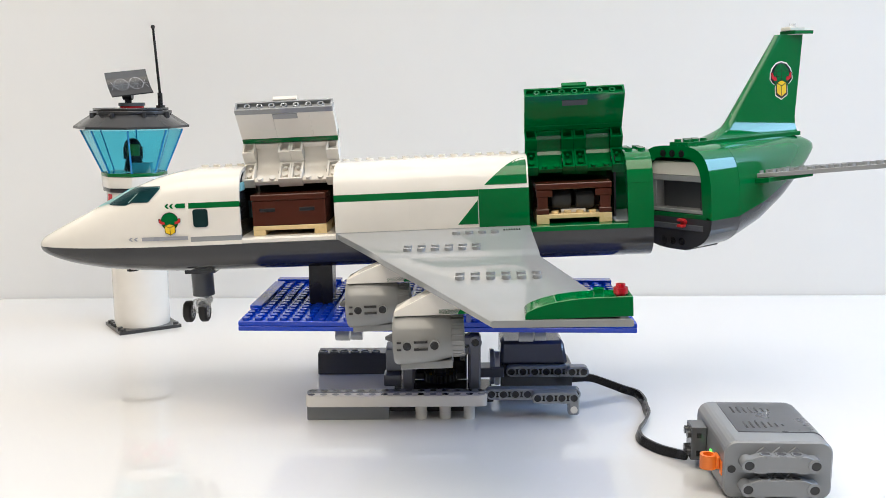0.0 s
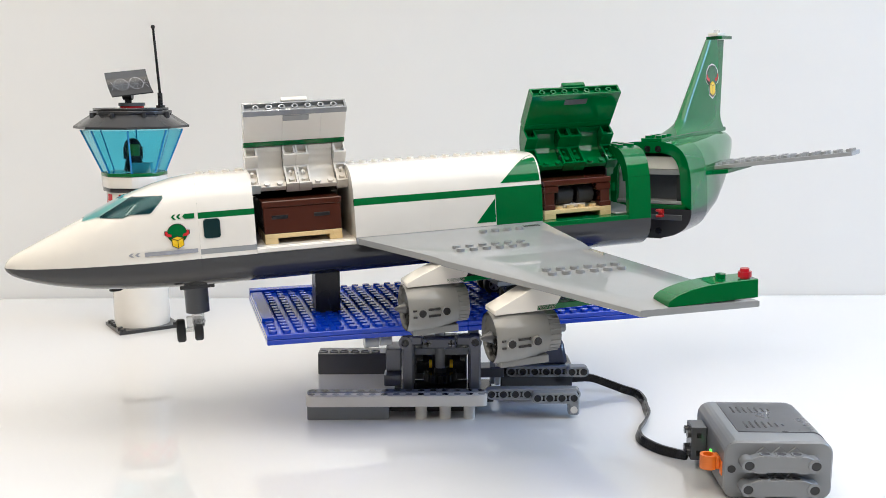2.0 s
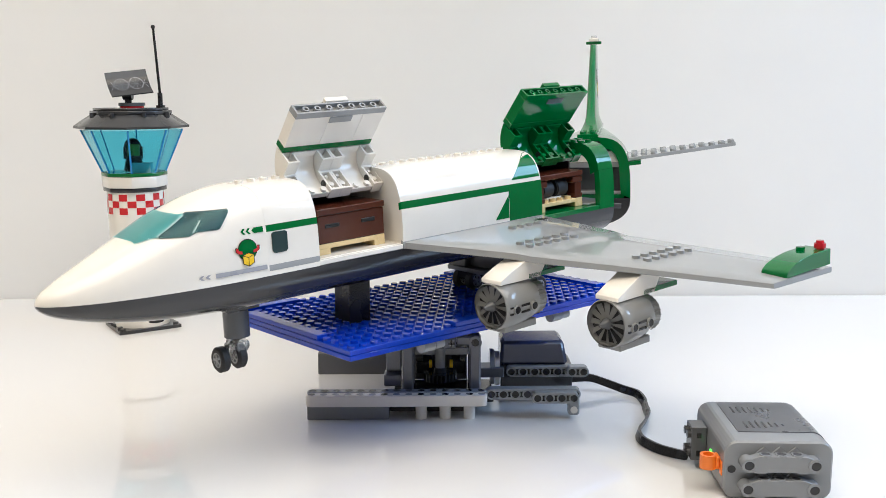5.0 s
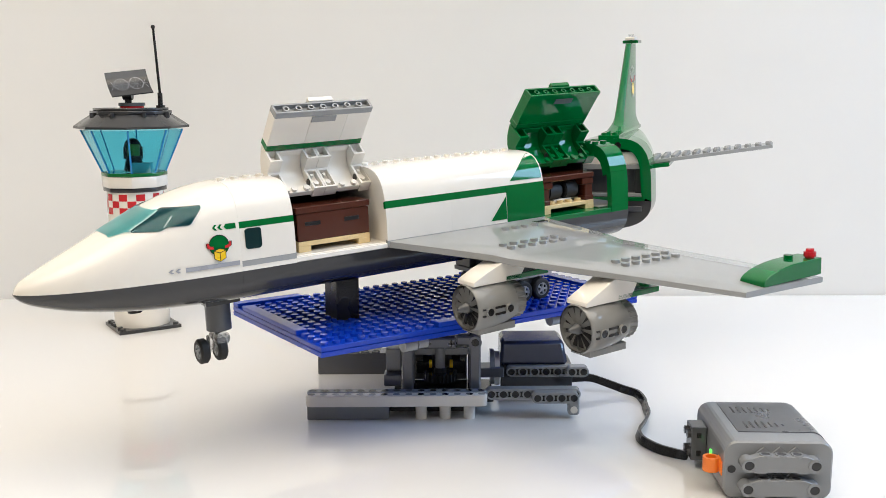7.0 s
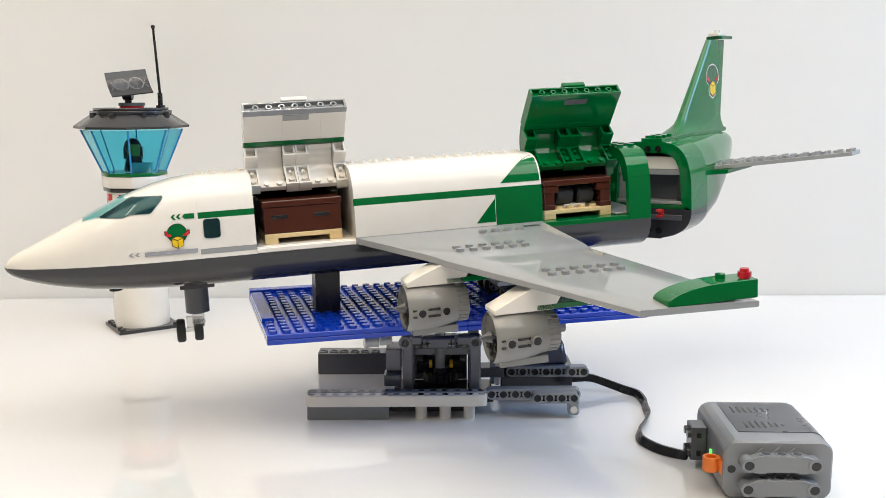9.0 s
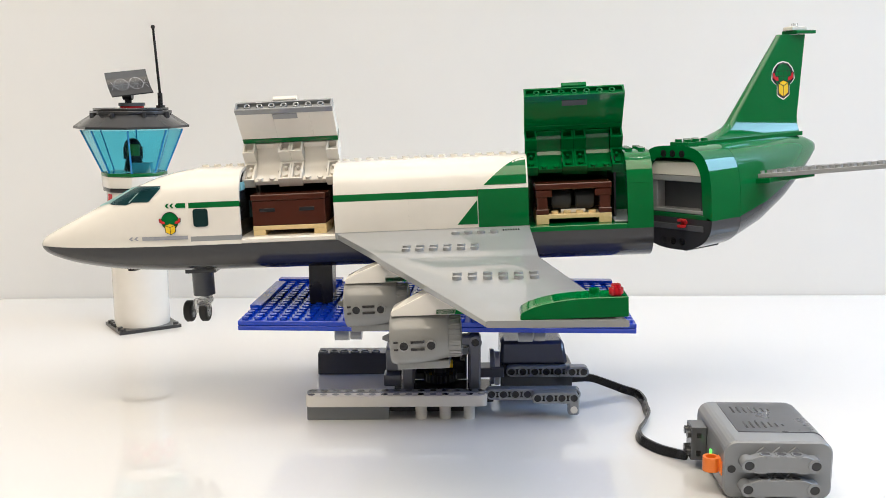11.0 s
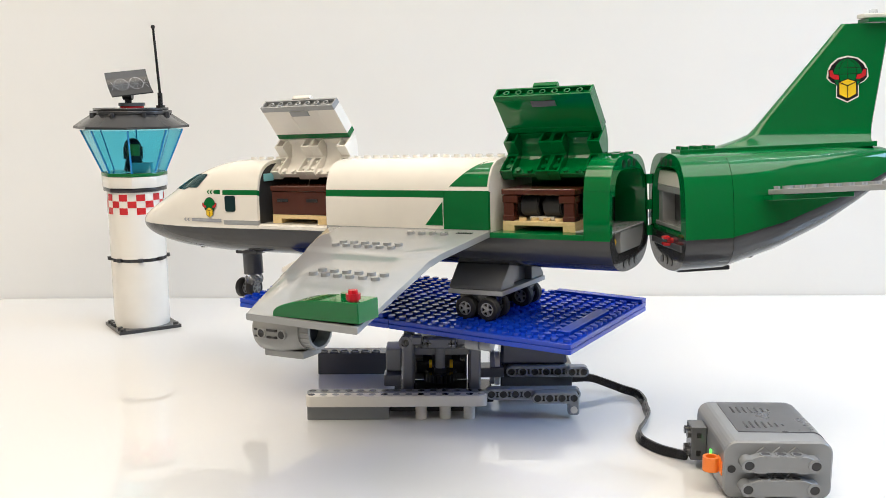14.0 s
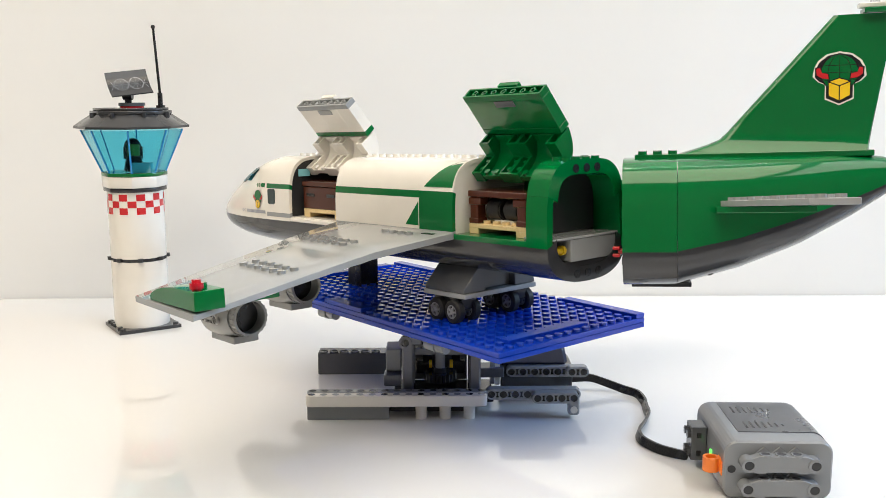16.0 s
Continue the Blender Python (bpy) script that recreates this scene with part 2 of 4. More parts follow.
# green tail end of the hull with its open mouth
for sd in (-1, 1):
    part("end_wall", skin(B(), 121, 137, wall_line(-4, 24.4, sd), 4.5), GREEN, plane)
part("end_roof", skin(B(), 121, 137, roof_line(24.5), 8.5), GREEN, plane)
part("end_keel", skin(B(), 121, 137, keel(0), 9, (0, 14)), DGREY, plane, "dark grey belly end")
for y in (-9, 0, 9):
    part("pin_hole", cyl(B(), (136.5, y, 38.8), 2.5, 0.9, "x", 14), BLACK, plane)
    part("pin_hole", cyl(B(), (136.5, y, -20.5), 2.5, 0.9, "x", 14), BLACK, plane)
box_part("mouth_block", (121.5, 136.2, -13, 27, -13.5, -0.9), LGREY, plane, "grey brick under the floor")
part("yellow_pin", cyl(cyl(B(), (131, -24, -7), 2.0, 13, "y", 16), (131, -16, -7), 2.8, 2, "y", 16), YELLOW, plane, "yellow pin")
for z in (-8, 8, 24):
    part("hinge_pin", cyl(B(), (139, 30.5, z), 2.2, 6, "z", 14), GREEN, plane, "green hinge pin")
box_part("mouth_floor", (113.5, 136.6, -27.5, 27.5, -0.7, 0.6), LGREY, plane)
# dark grey instead of green puts the mouth's inner shade into the colour
box_part("partition", (115.5, 117, -8, 29, 0.7, 40), DGREY, plane, "partition inside the hull, coloured dark for the shade there")
part("keel_fill", prism(B(), keel(0, 24, -8, -13.6), "x", 121.5, 135.8), DGREY, plane)
# front hold: dark grey puts the shade of the far wall into its colour
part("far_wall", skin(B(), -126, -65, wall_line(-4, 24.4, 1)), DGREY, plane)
part("far_roof", skin(B(), -126, -65, roof_line(24.5, ya=-6)), WHITE, plane)
part("far_wall", skin(B(), 59.2, 121, wall_line(-4, 24.4, 1)), GREEN, plane)
part("far_roof", skin(B(), 59.2, 121, roof_line(24.5, ya=-6)), GREEN, plane)
box_part("cabin_floor", (-158, 57, -30.5, 30.5, -4.4, -0.6), WHITE, plane)
box_part("cabin_floor", (-126, -65, -32.8, -30.6, -4, -1), WHITE, plane, "white door sill")
box_part("cargo_floor", (59.2, 121, -32.8, 31, -4.4, -0.8), GREEN, plane, "green cargo floor")
# black sheet painted in for the shade under the front hold's white roof
part("roof_shade", skin(B(), -125.8, -65, roof_line(24.5, ya=-5, grow=-2.6), 0.8), BLACK, plane)
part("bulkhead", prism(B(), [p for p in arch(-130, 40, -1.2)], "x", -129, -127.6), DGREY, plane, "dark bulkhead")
box_part("bulkhead_window", (-127.5, -126, 5, 11, 8, 20), SCREEN, plane, "clear blue bulkhead window")
box_part("bulkhead_window", (-127.5, -126, -23, -13, 29, 34.5), SCREEN, plane, "clear blue bulkhead window")


# ---- cargo doors, built shut and swung up round their hinge ----
def swing(bm, deg=-141, hy=-8, hz=38):
    bmesh.ops.rotate(bm, cent=(0, hy, hz), matrix=Matrix.Rotation(radians(deg), 3, "X"), verts=bm.verts[:])
    bmesh.ops.translate(bm, vec=(0, 0, -1.2), verts=bm.verts[:])
    return bm


def cargo_door(x0, shell, stripe, edge, label):
    x1 = x0 + 63.4
    door = part("cargo_door", swing(skin(B(), x0, x1, roof_line(25, yb=-1), 2.2, (0, 10))), shell, plane, label)
    for a, b in ((x0, x1),) if shell is GREEN else ((x0, x0 + 23.8), (x0 + 23.85, x0 + 47.6), (x0 + 47.65, x1)):
        part("door_tile", swing(box(B(), a, b, -33, -25.2, -0.6, 20.5, 0.15)), shell, door)
    part("stripe", swing(box(B(), x0, x1, -33.1, -25.1, 20.6, 24.4, 0.2)), stripe, door)
    s = B()
    box(s, x0, x1, -33, -31.7, -4.6, -0.6, 0.1)
    box(s, x0, x1, -26.3, -25, -4.6, -0.6, 0.1)
    box(s, x0, x0 + 1.3, -31.7, -26.3, -4.6, -0.6, 0.1)
    box(s, x1 - 1.3, x1, -31.7, -26.3, -4.6, -0.6, 0.1)
    box(s, x0 + 1, x1 - 1, -31.8, -26.2, -1.8, -0.7, 0)
    part("bottom_edge", swing(s), edge, door, "hollow brick edge with round tubes")
    for k in range(1, 8):
        part("tube", swing(tube(B(), (x0 + 7.95 * k, -29, -4.4), 2.1, 1.2, 2.6, "z", 14)), edge, door)
    part("handle", swing(box(B(), x0 + 24, x0 + 40, -36.6, -33.2, -5.4, -2.4, 0.3)), GREEN if edge is GREEN else WHITE, door, "small door handle tile")
    part("latch_tile", swing(box(B(), x0 + 24, x0 + 40, -25.3, -24.7, -0.4, 4, 0.2)), edge if edge is not GREEN else MGREY, door)
    part("handle_plate", swing(box(B(), x0 + 24, x0 + 40, -36.4, -33.2, -2.3, -0.8, 0.2)), MGREY, door)
    # stepped ribs of the hollow curved bricks, open below
    shell_line = roof_line(25, yb=-1, grow=-1.5)[::-1]
    solid = [(-17, 25.1), (-17, 34.4), (-1, 34.4), (-1, 41.5)]
    hollow = [(-25.4, 25.1), (-25.4, 30), (-18.2, 30), (-18.2, 25.1), (-17, 25.1), (-17, 34.4), (-15.4, 34.4), (-15.4, 38), (-2.2, 38), (-2.2, 34.4), (-1, 34.4), (-1, 41.5)]
    for a, b in ((0, 7.8), (23.8, 31.6), (31.8, 39.6), (55.6, 63.4)):
        s = B()
        prism(s, solid + shell_line, "x", x0 + a, x0 + a + 1.2)
        prism(s, hollow + shell_line, "x", x0 + a + 1.2, x0 + b - 1.2)
        prism(s, solid + shell_line, "x", x0 + b - 1.2, x0 + b)
        rib = part("rib", swing(s), shell, door)
        mid = x0 + (a + b) / 2
        for y, r in ((-6.6, 1.7), (-13, 1.1)):
            part("stud", swing(cyl(B(), (mid, y, 35.4), r, 2.8, "z", 12)), shell, rib)
        if a in (23.8, 55.6):
            part("axle_hole", swing(cyl(B(), (x0 + a - 0.3, -8.6, 36.9), 2.3, 0.7, "x", 18)), BLACK, rib)
    for a in (8, 39.8):
        part("inner_curve", swing(skin(B(), x0 + a, x0 + a + 15.6, roof_line(25, yb=-1, grow=-2.3), 2.2, (0, 10))), shell, door)
        part("crossbar", swing(box(B(), x0 + a, x0 + a + 15.6, -26.2, -24.8, 25.1, 29, 0.2)), shell, door)
        hinge = part("hinge_plate", swing(box(B(), x0 + a, x0 + a + 15.6, -5.4, -1.2, 36.4, 40, 0.3)), shell, door)
        for k in (3.8, 11.8):
            part("bump", swing(cyl(B(), (x0 + a + k, -3.2, 34.6), 1.9, 1.8, "z", 14)), shell, hinge)
    return door


cargo_door(-127.2, WHITE, GREEN, LGREY, "raised white cargo door with a green stripe")
cargo_door(58.6, GREEN, GREEN, GREEN, "raised green cargo door")


# ---- wings ----
def wing_z(y, x=31.6):
    f = (abs(y) - 35) / 187
    step = 1.1 * min(1, max(0, (104 - abs(y)) / 10))
    return -0.9 - f * (13.8 + 0.029 * (x - 31.6)) + step * 0.8


def wing_edges(y):
    y = abs(y)
    return -64 + 95.6 * (y - 32) / 190, interp(y, [(32, 59), (106, 61), (222, 95)])


def wing(sd):
    s = B()
    rings = []
    for y in (32, 60, 92, 95, 98, 101, 104, 107, 150, 190, 222):
        a, b = wing_edges(y)
        d = 4.6 if y < 100 else 4.6 - 1.4 * (y - 100) / 122
        ring = []
        for f, e in ((0, 0.5), (0.012, 0), (0.25, 0), (0.5, 0), (0.75, 0), (0.988, 0), (1, 0.5)):
            x = a + (b - a) * f
            ring.append((x, sd * y, wing_z(y, x) - e))
        for f, e in ((1, 0.4), (0.988, 0), (0.012, 0), (0, 0.4)):
            x = a + (b - a) * f
            ring.append((x, sd * y, wing_z(y, x) - d + e))
        rings.append(ring)
    loft(s, rings)
    w = part("wing", s, WINGGREY, plane, "glossy light grey swept wing")
    for x0, y0, cols, rows in ((-15, -90, 6, 2), (16.5, -152, 6, 2), (12.5, -49, 4, 1)):
        for i in range(cols):
            for j in range(rows):
                y = y0 + 8 * j
                part("stud", cyl(B(), (x0 + 8 * i, -y * sd, wing_z(y, x0 + 8 * i) - 0.3), 2.4, 2.0, "z", 16), LGREY, w)
    for i in range(7):
        box_part("grille_slit", (42 + 1.6 * i, 42.8 + 1.6 * i, -44 * -sd if sd < 0 else 40, -40 * -sd if sd < 0 else 44, wing_z(42) - 0.2, wing_z(42) + 0.25), DGREY, w, "", 0)
    return w


wing(-1)
wing(1)


# ---- wing tips, engines, gear ----
def arc_slope(x0, x1, z0, z1, n=10, flat=0.45):
    """Side outline of a curved slope brick that rises to the back."""
    pts = [(x0, z0), (x0, z0 + 2)]
    xm = x1 - (x1 - x0) * flat
    for i in range(1, n + 1):
        a = math.pi / 2 * i / n
        pts.append((x0 + (xm - x0) * (1 - math.cos(a)) ** 0.9, z0 + 2 + (z1 - z0 - 2) * math.sin(a)))
    pts += [(x1, z1), (x1, z0)]
    return pts


def wing_tip(sd):
    zt = wing_z(214, 80)
    y0, y1 = sorted((sd * 205.5, sd * 221))
    tip = part("wing_tip", prism(B(), arc_slope(47, 95, zt + 0.2, zt + 9.4, flat=0.34), "y", y0, y1, 0.3), GREEN, plane, "green curved wing tip brick")
    part("stud", cyl(B(), (81, sd * 210, zt + 9.3), 2.5, 2.0, "z", 16), GREEN, tip)
    s = B()
    cyl(s, (90, sd * 217, zt + 9.3), 2.4, 1.2, "z", 16)
    cyl(s, (90, sd * 217, zt + 10.2), 3.3, 2.6, "z", 20)
    cyl(s, (90, sd * 217, zt + 12.8), 2.2, 1.6, "z", 16)
    part("beacon", s, CLEARRED, tip, "clear red round beacon")


wing_tip(-1)


def engine(x, y, z):
    """A jet engine; x is its front rim, y and z its axis."""
    body = B()
    n = 32
    prof = [(0, 13.2), (1.5, 14.0), (6, 14.5), (15, 14.3), (23, 13.2), (30, 11.4)]
    inner = [(29, 9.5), (20, 10.5), (6, 12.2), (0.2, 12.4)]
    rings = []
    for d, r in prof + inner:
        ring = []
        for k in range(n):
            a = 2 * math.pi * k / n
            ring.append((x + d, y + r * math.cos(a), z + max(r * math.sin(a), -r * 0.97)))
        rings.append(ring)
    loft(body, rings, caps=False)
    e = part("engine", body, ENGINE, plane, "light grey round jet engine")
    part("rear_pipe", tube(B(), (x + 27, y, z), 10.6, 9.2, 9.5, "x", 28), ENGINE, e)
    s = B()
    for k in range(22):
        a = 2 * math.pi * k / 22
        cyl(s, (x + 30.5, y + 10.5 * math.cos(a), z + 10.5 * math.sin(a)), 0.55, 5.9, "x", 6)
    part("pipe_flutes", s, ENGINE, e, "ribbed nozzle")
    part("bore", cyl(B(), (x + 26, y, z), 9.3, 2, "x", 24), BLACK, e)
    part("belly_pad", box(B(), x + 3, x + 30, y - 8, y + 8, z - 15.2, z - 11, 0.4), ENGINE, e)
    part("fan_back", cyl(B(), (x + 3.6, y, z), 12.3, 1, "x", 28), DGREY, e)
    for k in range(12):
        a = 2 * math.pi * k / 12
        s = B()
        vs = []
        for r, w in ((2.5, 1.2), (7, 2.3), (11.9, 3.3)):
            for t in (-1, 1):
                vs.append(s.verts.new((x + 1.6 + t * 0.6, y + r * math.cos(a + t * w / r * 0.5), z + r * math.sin(a + t * w / r * 0.5))))
        s.faces.new((vs[0], vs[1], vs[3], vs[2]))
        s.faces.new((vs[2], vs[3], vs[5], vs[4]))
        bmesh.ops.solidify(s, geom=s.faces[:], thickness=0.6)
        part("fan_blade", s, ENGINE, e)
    part("spinner", cyl(cyl(B(), (x + 0.6, y, z), 3.4, 6, "x", 24), (x - 5, y, z), 0.9, 5.7, "x", 24, 3.4), MGREY, e)
    for dx in (7.5, 21.5):
        part("pin_hole", tube(B(), (x + dx, y - 15.1, z - 1), 2.9, 2.2, 1.6, "y", 18), ENGINE, e)
        part("hole", cyl(B(), (x + dx, y - 14.9, z - 1), 2.3, 1.0, "y", 18), BLACK, e)
    for dz in (0.9, -2.9):
        part("slot", box(B(), x + 11, x + 18, y - 14.75, y - 13.6, z + dz - 0.65, z + dz + 0.65, 0.1), BLACK, e)
        part("slot", box(B(), x + 2.2, x + 4.4, y - 14.6, y - 13.2, z + dz - 0.5, z + dz + 0.5, 0.1), BLACK, e)
    zt = wing_z(y) - 3.4
    top = z + 13.2
    pylon = prism(B(), [(x + 1, top), (x + 1, top + 2.5), (x + 10, top + 6.8), (x + 24, zt), (x + 42, zt), (x + 34, top)], "y", y - 8, y + 8, 0.3)
    part("pylon", pylon, WHITE, e, "white sloped pylon brick")
    part("pylon_plate", box(B(), x + 24, x + 56, y - 8, y + 8, top + 0.1, top + 3.2, 0.3), GREEN, e, "green plate")


engine(-51, -92, -33)
engine(-19, -150, -39.5)


def wheel(parent, x, y, z, r, w, m=None):
    """A rubber tyre with a spoked rim; y is the middle of its width."""
    hub = B()
    cyl(hub, (x, y - w / 2 - 0.2, z), r * 0.2, w + 0.4, "y", 14)
    for k in range(5):
        s = B()
        box(s, 0, r * 0.55, -w / 2, w / 2, -r * 0.09, r * 0.09, 0)
        bmesh.ops.rotate(s, cent=(0, 0, 0), matrix=Matrix.Rotation(2 * math.pi * k / 5, 3, "Y"), verts=s.verts[:])
        bmesh.ops.translate(s, vec=(x, y, z), verts=s.verts[:])
        me = bpy.data.meshes.new("spoke")
        s.to_mesh(me)
        s.free()
        hub.from_mesh(me)
        bpy.data.meshes.remove(me)
    ring = B()
    n = 28
    rings = []
    for rr, d in ((r * 0.6, -w / 2), (r * 0.85, -w / 2), (r, -w / 2 + 1), (r, w / 2 - 1), (r * 0.85, w / 2), (r * 0.6, w / 2)):
        rings.append([(x + rr * math.cos(2 * math.pi * k / n), y + d, z + rr * math.sin(2 * math.pi * k / n)) for k in range(n)])
    rings.append(rings[0])
    loft(ring, rings, caps=False)
    bmesh.ops.remove_doubles(ring, verts=ring.verts[:], dist=0.001)
    tyre = part("wheel", ring, RUBBER, parent, "small black rubber tyre with a grey rim", m)
    tube(hub, (x, y - w / 2 + 0.1, z), r * 0.62, r * 0.5, w - 0.2, "y", 22)
    part("rim", hub, LGREY, tyre)
    part("rim_back", cyl(B(), (x, y - w / 2 + 1.4, z), r * 0.58, w - 2.8, "y", 20), BLACK, tyre)


leg = part("nose_leg", cyl(B(), (-163.4, 0, -43), 7.4, 17, "z", 28), MGREY, plane, "grey round nose gear leg")
part("gear_plate", box(B(), -173, -152, -8, 8, -26.9, -24, 0.3), DGREY, plane)
part("gear_stud", cyl(B(), (-211, 0, -24.4), 4, 2.6, "z", 18), BLACK, plane)
s = B()
cyl(s, (-163.5, -6, -47.6), 4.2, 12, "y", 18)
cyl(s, (-174, 0, -54.4), 1.5, 10, "x", 12)
box(s, -171, -160, -2.5, 2.5, -53, -46, 0.5)
part("axle_block", s, CLEAR, leg, "clear round axle brick")
for dx in (-5.4, 5.4):
    wheel(leg, 0, dx, 0, 7.4, 5.5, mm(-169.3, 0, -54.4, 0, 0, 90))

fair = B()
box(fair, 33, 60, -17, 17, -37.6, -23, 0.5)
fairing = part("gear_fairing", fair, MGREY, plane, "grey landing gear fairing")
for sd in (-1, 1):
    side = [(sd * 13, -37.6), (sd * 30.6, -37.6), (sd * 30.6, -35.4), (sd * 19, -23), (sd * 13, -23)]
    part("fairing_side", prism(B(), side[::sd], "x", 28, 65, 0.4), MGREY, fairing)
part("fairing_plate", box(B(), 27, 66, -31, 31, -40.8, -37.8, 0.3), LGREY, fairing, "light grey plate")
for sd in (-1, 1):
    part("axle_frame", box(B(), 34, 60, sd * 22 - 6, sd * 22 + 6, -48.5, -40.9, 0.4), DGREY, fairing)
    for x in (40.0, 55.6):
        for y in (30, 17):
            wheel(fairing, x, sd * y, -49.4, 7.3, 6)

# studs along the roof
for x in range(-60, 57, 8):
    part("roof_stud", cyl(B(), (x, 0, 43.2), 2.4, 2.2, "z", 12), WHITE, plane)
for x in (-155, -147, -139, -131):
    part("roof_stud", cyl(B(), (x, 0, 43.2), 2.4, 2.2, "z", 12), WHITE, plane)
for x in (125, 133):
    for y in (-12, -4, 4, 12):
        part("roof_stud", cyl(B(), (x, y, 42.6), 2.4, 2.4, "z", 12), GREEN, plane)

# windscreen: a tinted sheet wrapped round the front of the cockpit
def glass_edge(x):
    """Lowest and highest height of the glass at x."""
    lo = interp(x, [(-225, 21.7), (-217, 24.0), (-201.5, 23.6), (-197, 25.3), (-185.5, 25.4), (-178, 33.6)])
    hi = interp(x, [(-225, 22.5), (-203, 33.0), (-198, 33.9), (-178, 34.3)])
    return lo, hi


def hull_at(x, z, side, grow):
    k = 2.1 + 1.7 * min(1, max(0, (x + 271) / 110))
    w, h = width(x) + grow, interp(x, TOP) + 4 + grow
    f = min(1.0, (z + 4) / h)
    return (x, side * w * max(0.0, 1 - f ** k) ** (1 / k), min(z, -4 + h))


def glass_sheet(i0, lift, wide=0.0, lean=False):
    """The glass, or the dark shade sheet under it, as columns of points on the near side of the hull."""
    cols = []
    for i in range(i0, 41):
        x = -225 + 47 * i / 40
        lo, hi = glass_edge(x)
        lo, hi = lo - wide, min(hi + wide, interp(x, TOP) + lift)
        if lean:
            hi = min(hi, 24.2 + (x + 214.5) * 0.56)
        lo = min(lo, hi - 0.05)
        cols.append([hull_at(x, lo + (hi - lo) * (1 - (1 - j / 12) ** 2), -1, lift) for j in range(13)])
    return cols


def sheet_mesh(bm, cols, sd):
    vs = [[bm.verts.new((p[0], p[1] * sd, p[2])) for p in c] for c in cols]
    for p, q in zip(vs, vs[1:]):
        for j in range(12):
            bm.faces.new((p[j], q[j], q[j + 1], p[j + 1]))
    return vs


s = B()
cols = glass_sheet(0, 0.6)
near, far = sheet_mesh(s, cols, 1), sheet_mesh(s, cols, -1)
for p, q, p2, q2 in zip(near, near[1:], far, far[1:]):
    if interp(p[0].co.x, TOP) < 33.4:
        s.faces.new((p[12], q[12], q2[12], p2[12]))
windscreen = part("windscreen", s, TEAL, plane, "tinted blue-green cockpit windscreen")
# dark sheet on the solid nose, painted in for the cockpit's inner shade
for sd in (1, -1):
    s = B()
    sheet_mesh(s, glass_sheet(9, 0.25, 0.5, True), sd)
    part("cockpit_shade", s, COCKPIT_SHADE, windscreen, "dark sheet for the shade behind the side glass")
    for x0, z0, x1, z1 in ((-215.6, 24.2, -198.6, 33.4), (-199.4, 24.8, -193.6, 30.5)):
        s, rows = B(), []
        for k in range(13):
            f = k / 12
            x, z = x0 + (x1 - x0) * f, z0 + (z1 - z0) * f
            rows.append([s.verts.new((q[0], q[1] * sd, q[2])) for q in (hull_at(x - 0.3, z + 0.1, -1, 0.8), hull_at(x + 0.3, z - 0.1, -1, 0.8))])
        for a, b in zip(rows, rows[1:]):
            s.faces.new((a[0], a[1], b[1], b[0]))
        part("glass_corner", s, GLASSLINE, windscreen)
s = B()
corners = []
for cx, cz, a0 in ((-148.4, 17.8, 0), (-154.5, 17.8, 90), (-154.5, 9.8, 180), (-148.4, 9.8, 270)):
    corners += [(cx + 1.8 * math.cos(radians(a0 + 30 * k)), cz + 1.8 * math.sin(radians(a0 + 30 * k))) for k in range(4)]
prism(s, corners, "y", -33.35, -32)
part("door_window", s, SMOKED, plane, "dark tinted square door window")
part("sill_arrow", decal(B(), -191, -160.5, 0.2, 2.6, grow=0.5, steps=12), STICKER, plane, "grey arrow print")
for k in range(2):
    x = -195 - 3.6 * k
    part("chevron", decal_poly(B(), [(x, 2.6), (x + 1.6, 2.6), (x, 1.4), (x + 1.6, 0.2), (x, 0.2), (x - 1.6, 1.4)]), STICKER, plane)
part("green_arrow", decal_poly(B(), [(-166.5, 23.6), (-161, 23.6), (-161, 20.6), (-166.5, 20.6), (-168, 22.1)]), GREEN, plane)
for k in range(2):
    x = -170 - 3 * k
    part("chevron", decal_poly(B(), [(x, 23.6), (x + 1.4, 23.6), (x, 22.1), (x + 1.4, 20.6), (x, 20.6), (x - 1.4, 22.1)]), GREEN, plane)
part("green_wedge", decal_poly(B(), [(13.6, 2.6), (26.6, 2.6), (26.6, 17.8)], grow=0.25), GREEN, plane, "green triangle print")
# green sweep on the roof
s = B()
rows = []
for i in range(13):
    f = i / 12
    x = 31 + 27 * f
    ztop = 27 + 15.6 * math.sin(math.pi / 2 * f)
    rows.append([s.verts.new((x, -side_y(0, 27 + (ztop - 27) * j / 10, 0.25), 27 + (ztop - 27) * j / 10)) for j in range(11)])
for a, b in zip(rows, rows[1:]):
    for j in range(10):
        s.faces.new((a[j], b[j], b[j + 1], a[j + 1]))
bmesh.ops.remove_doubles(s, verts=s.verts[:], dist=0.001)
part("roof_sweep", s, GREEN, plane, "green curved roof print")


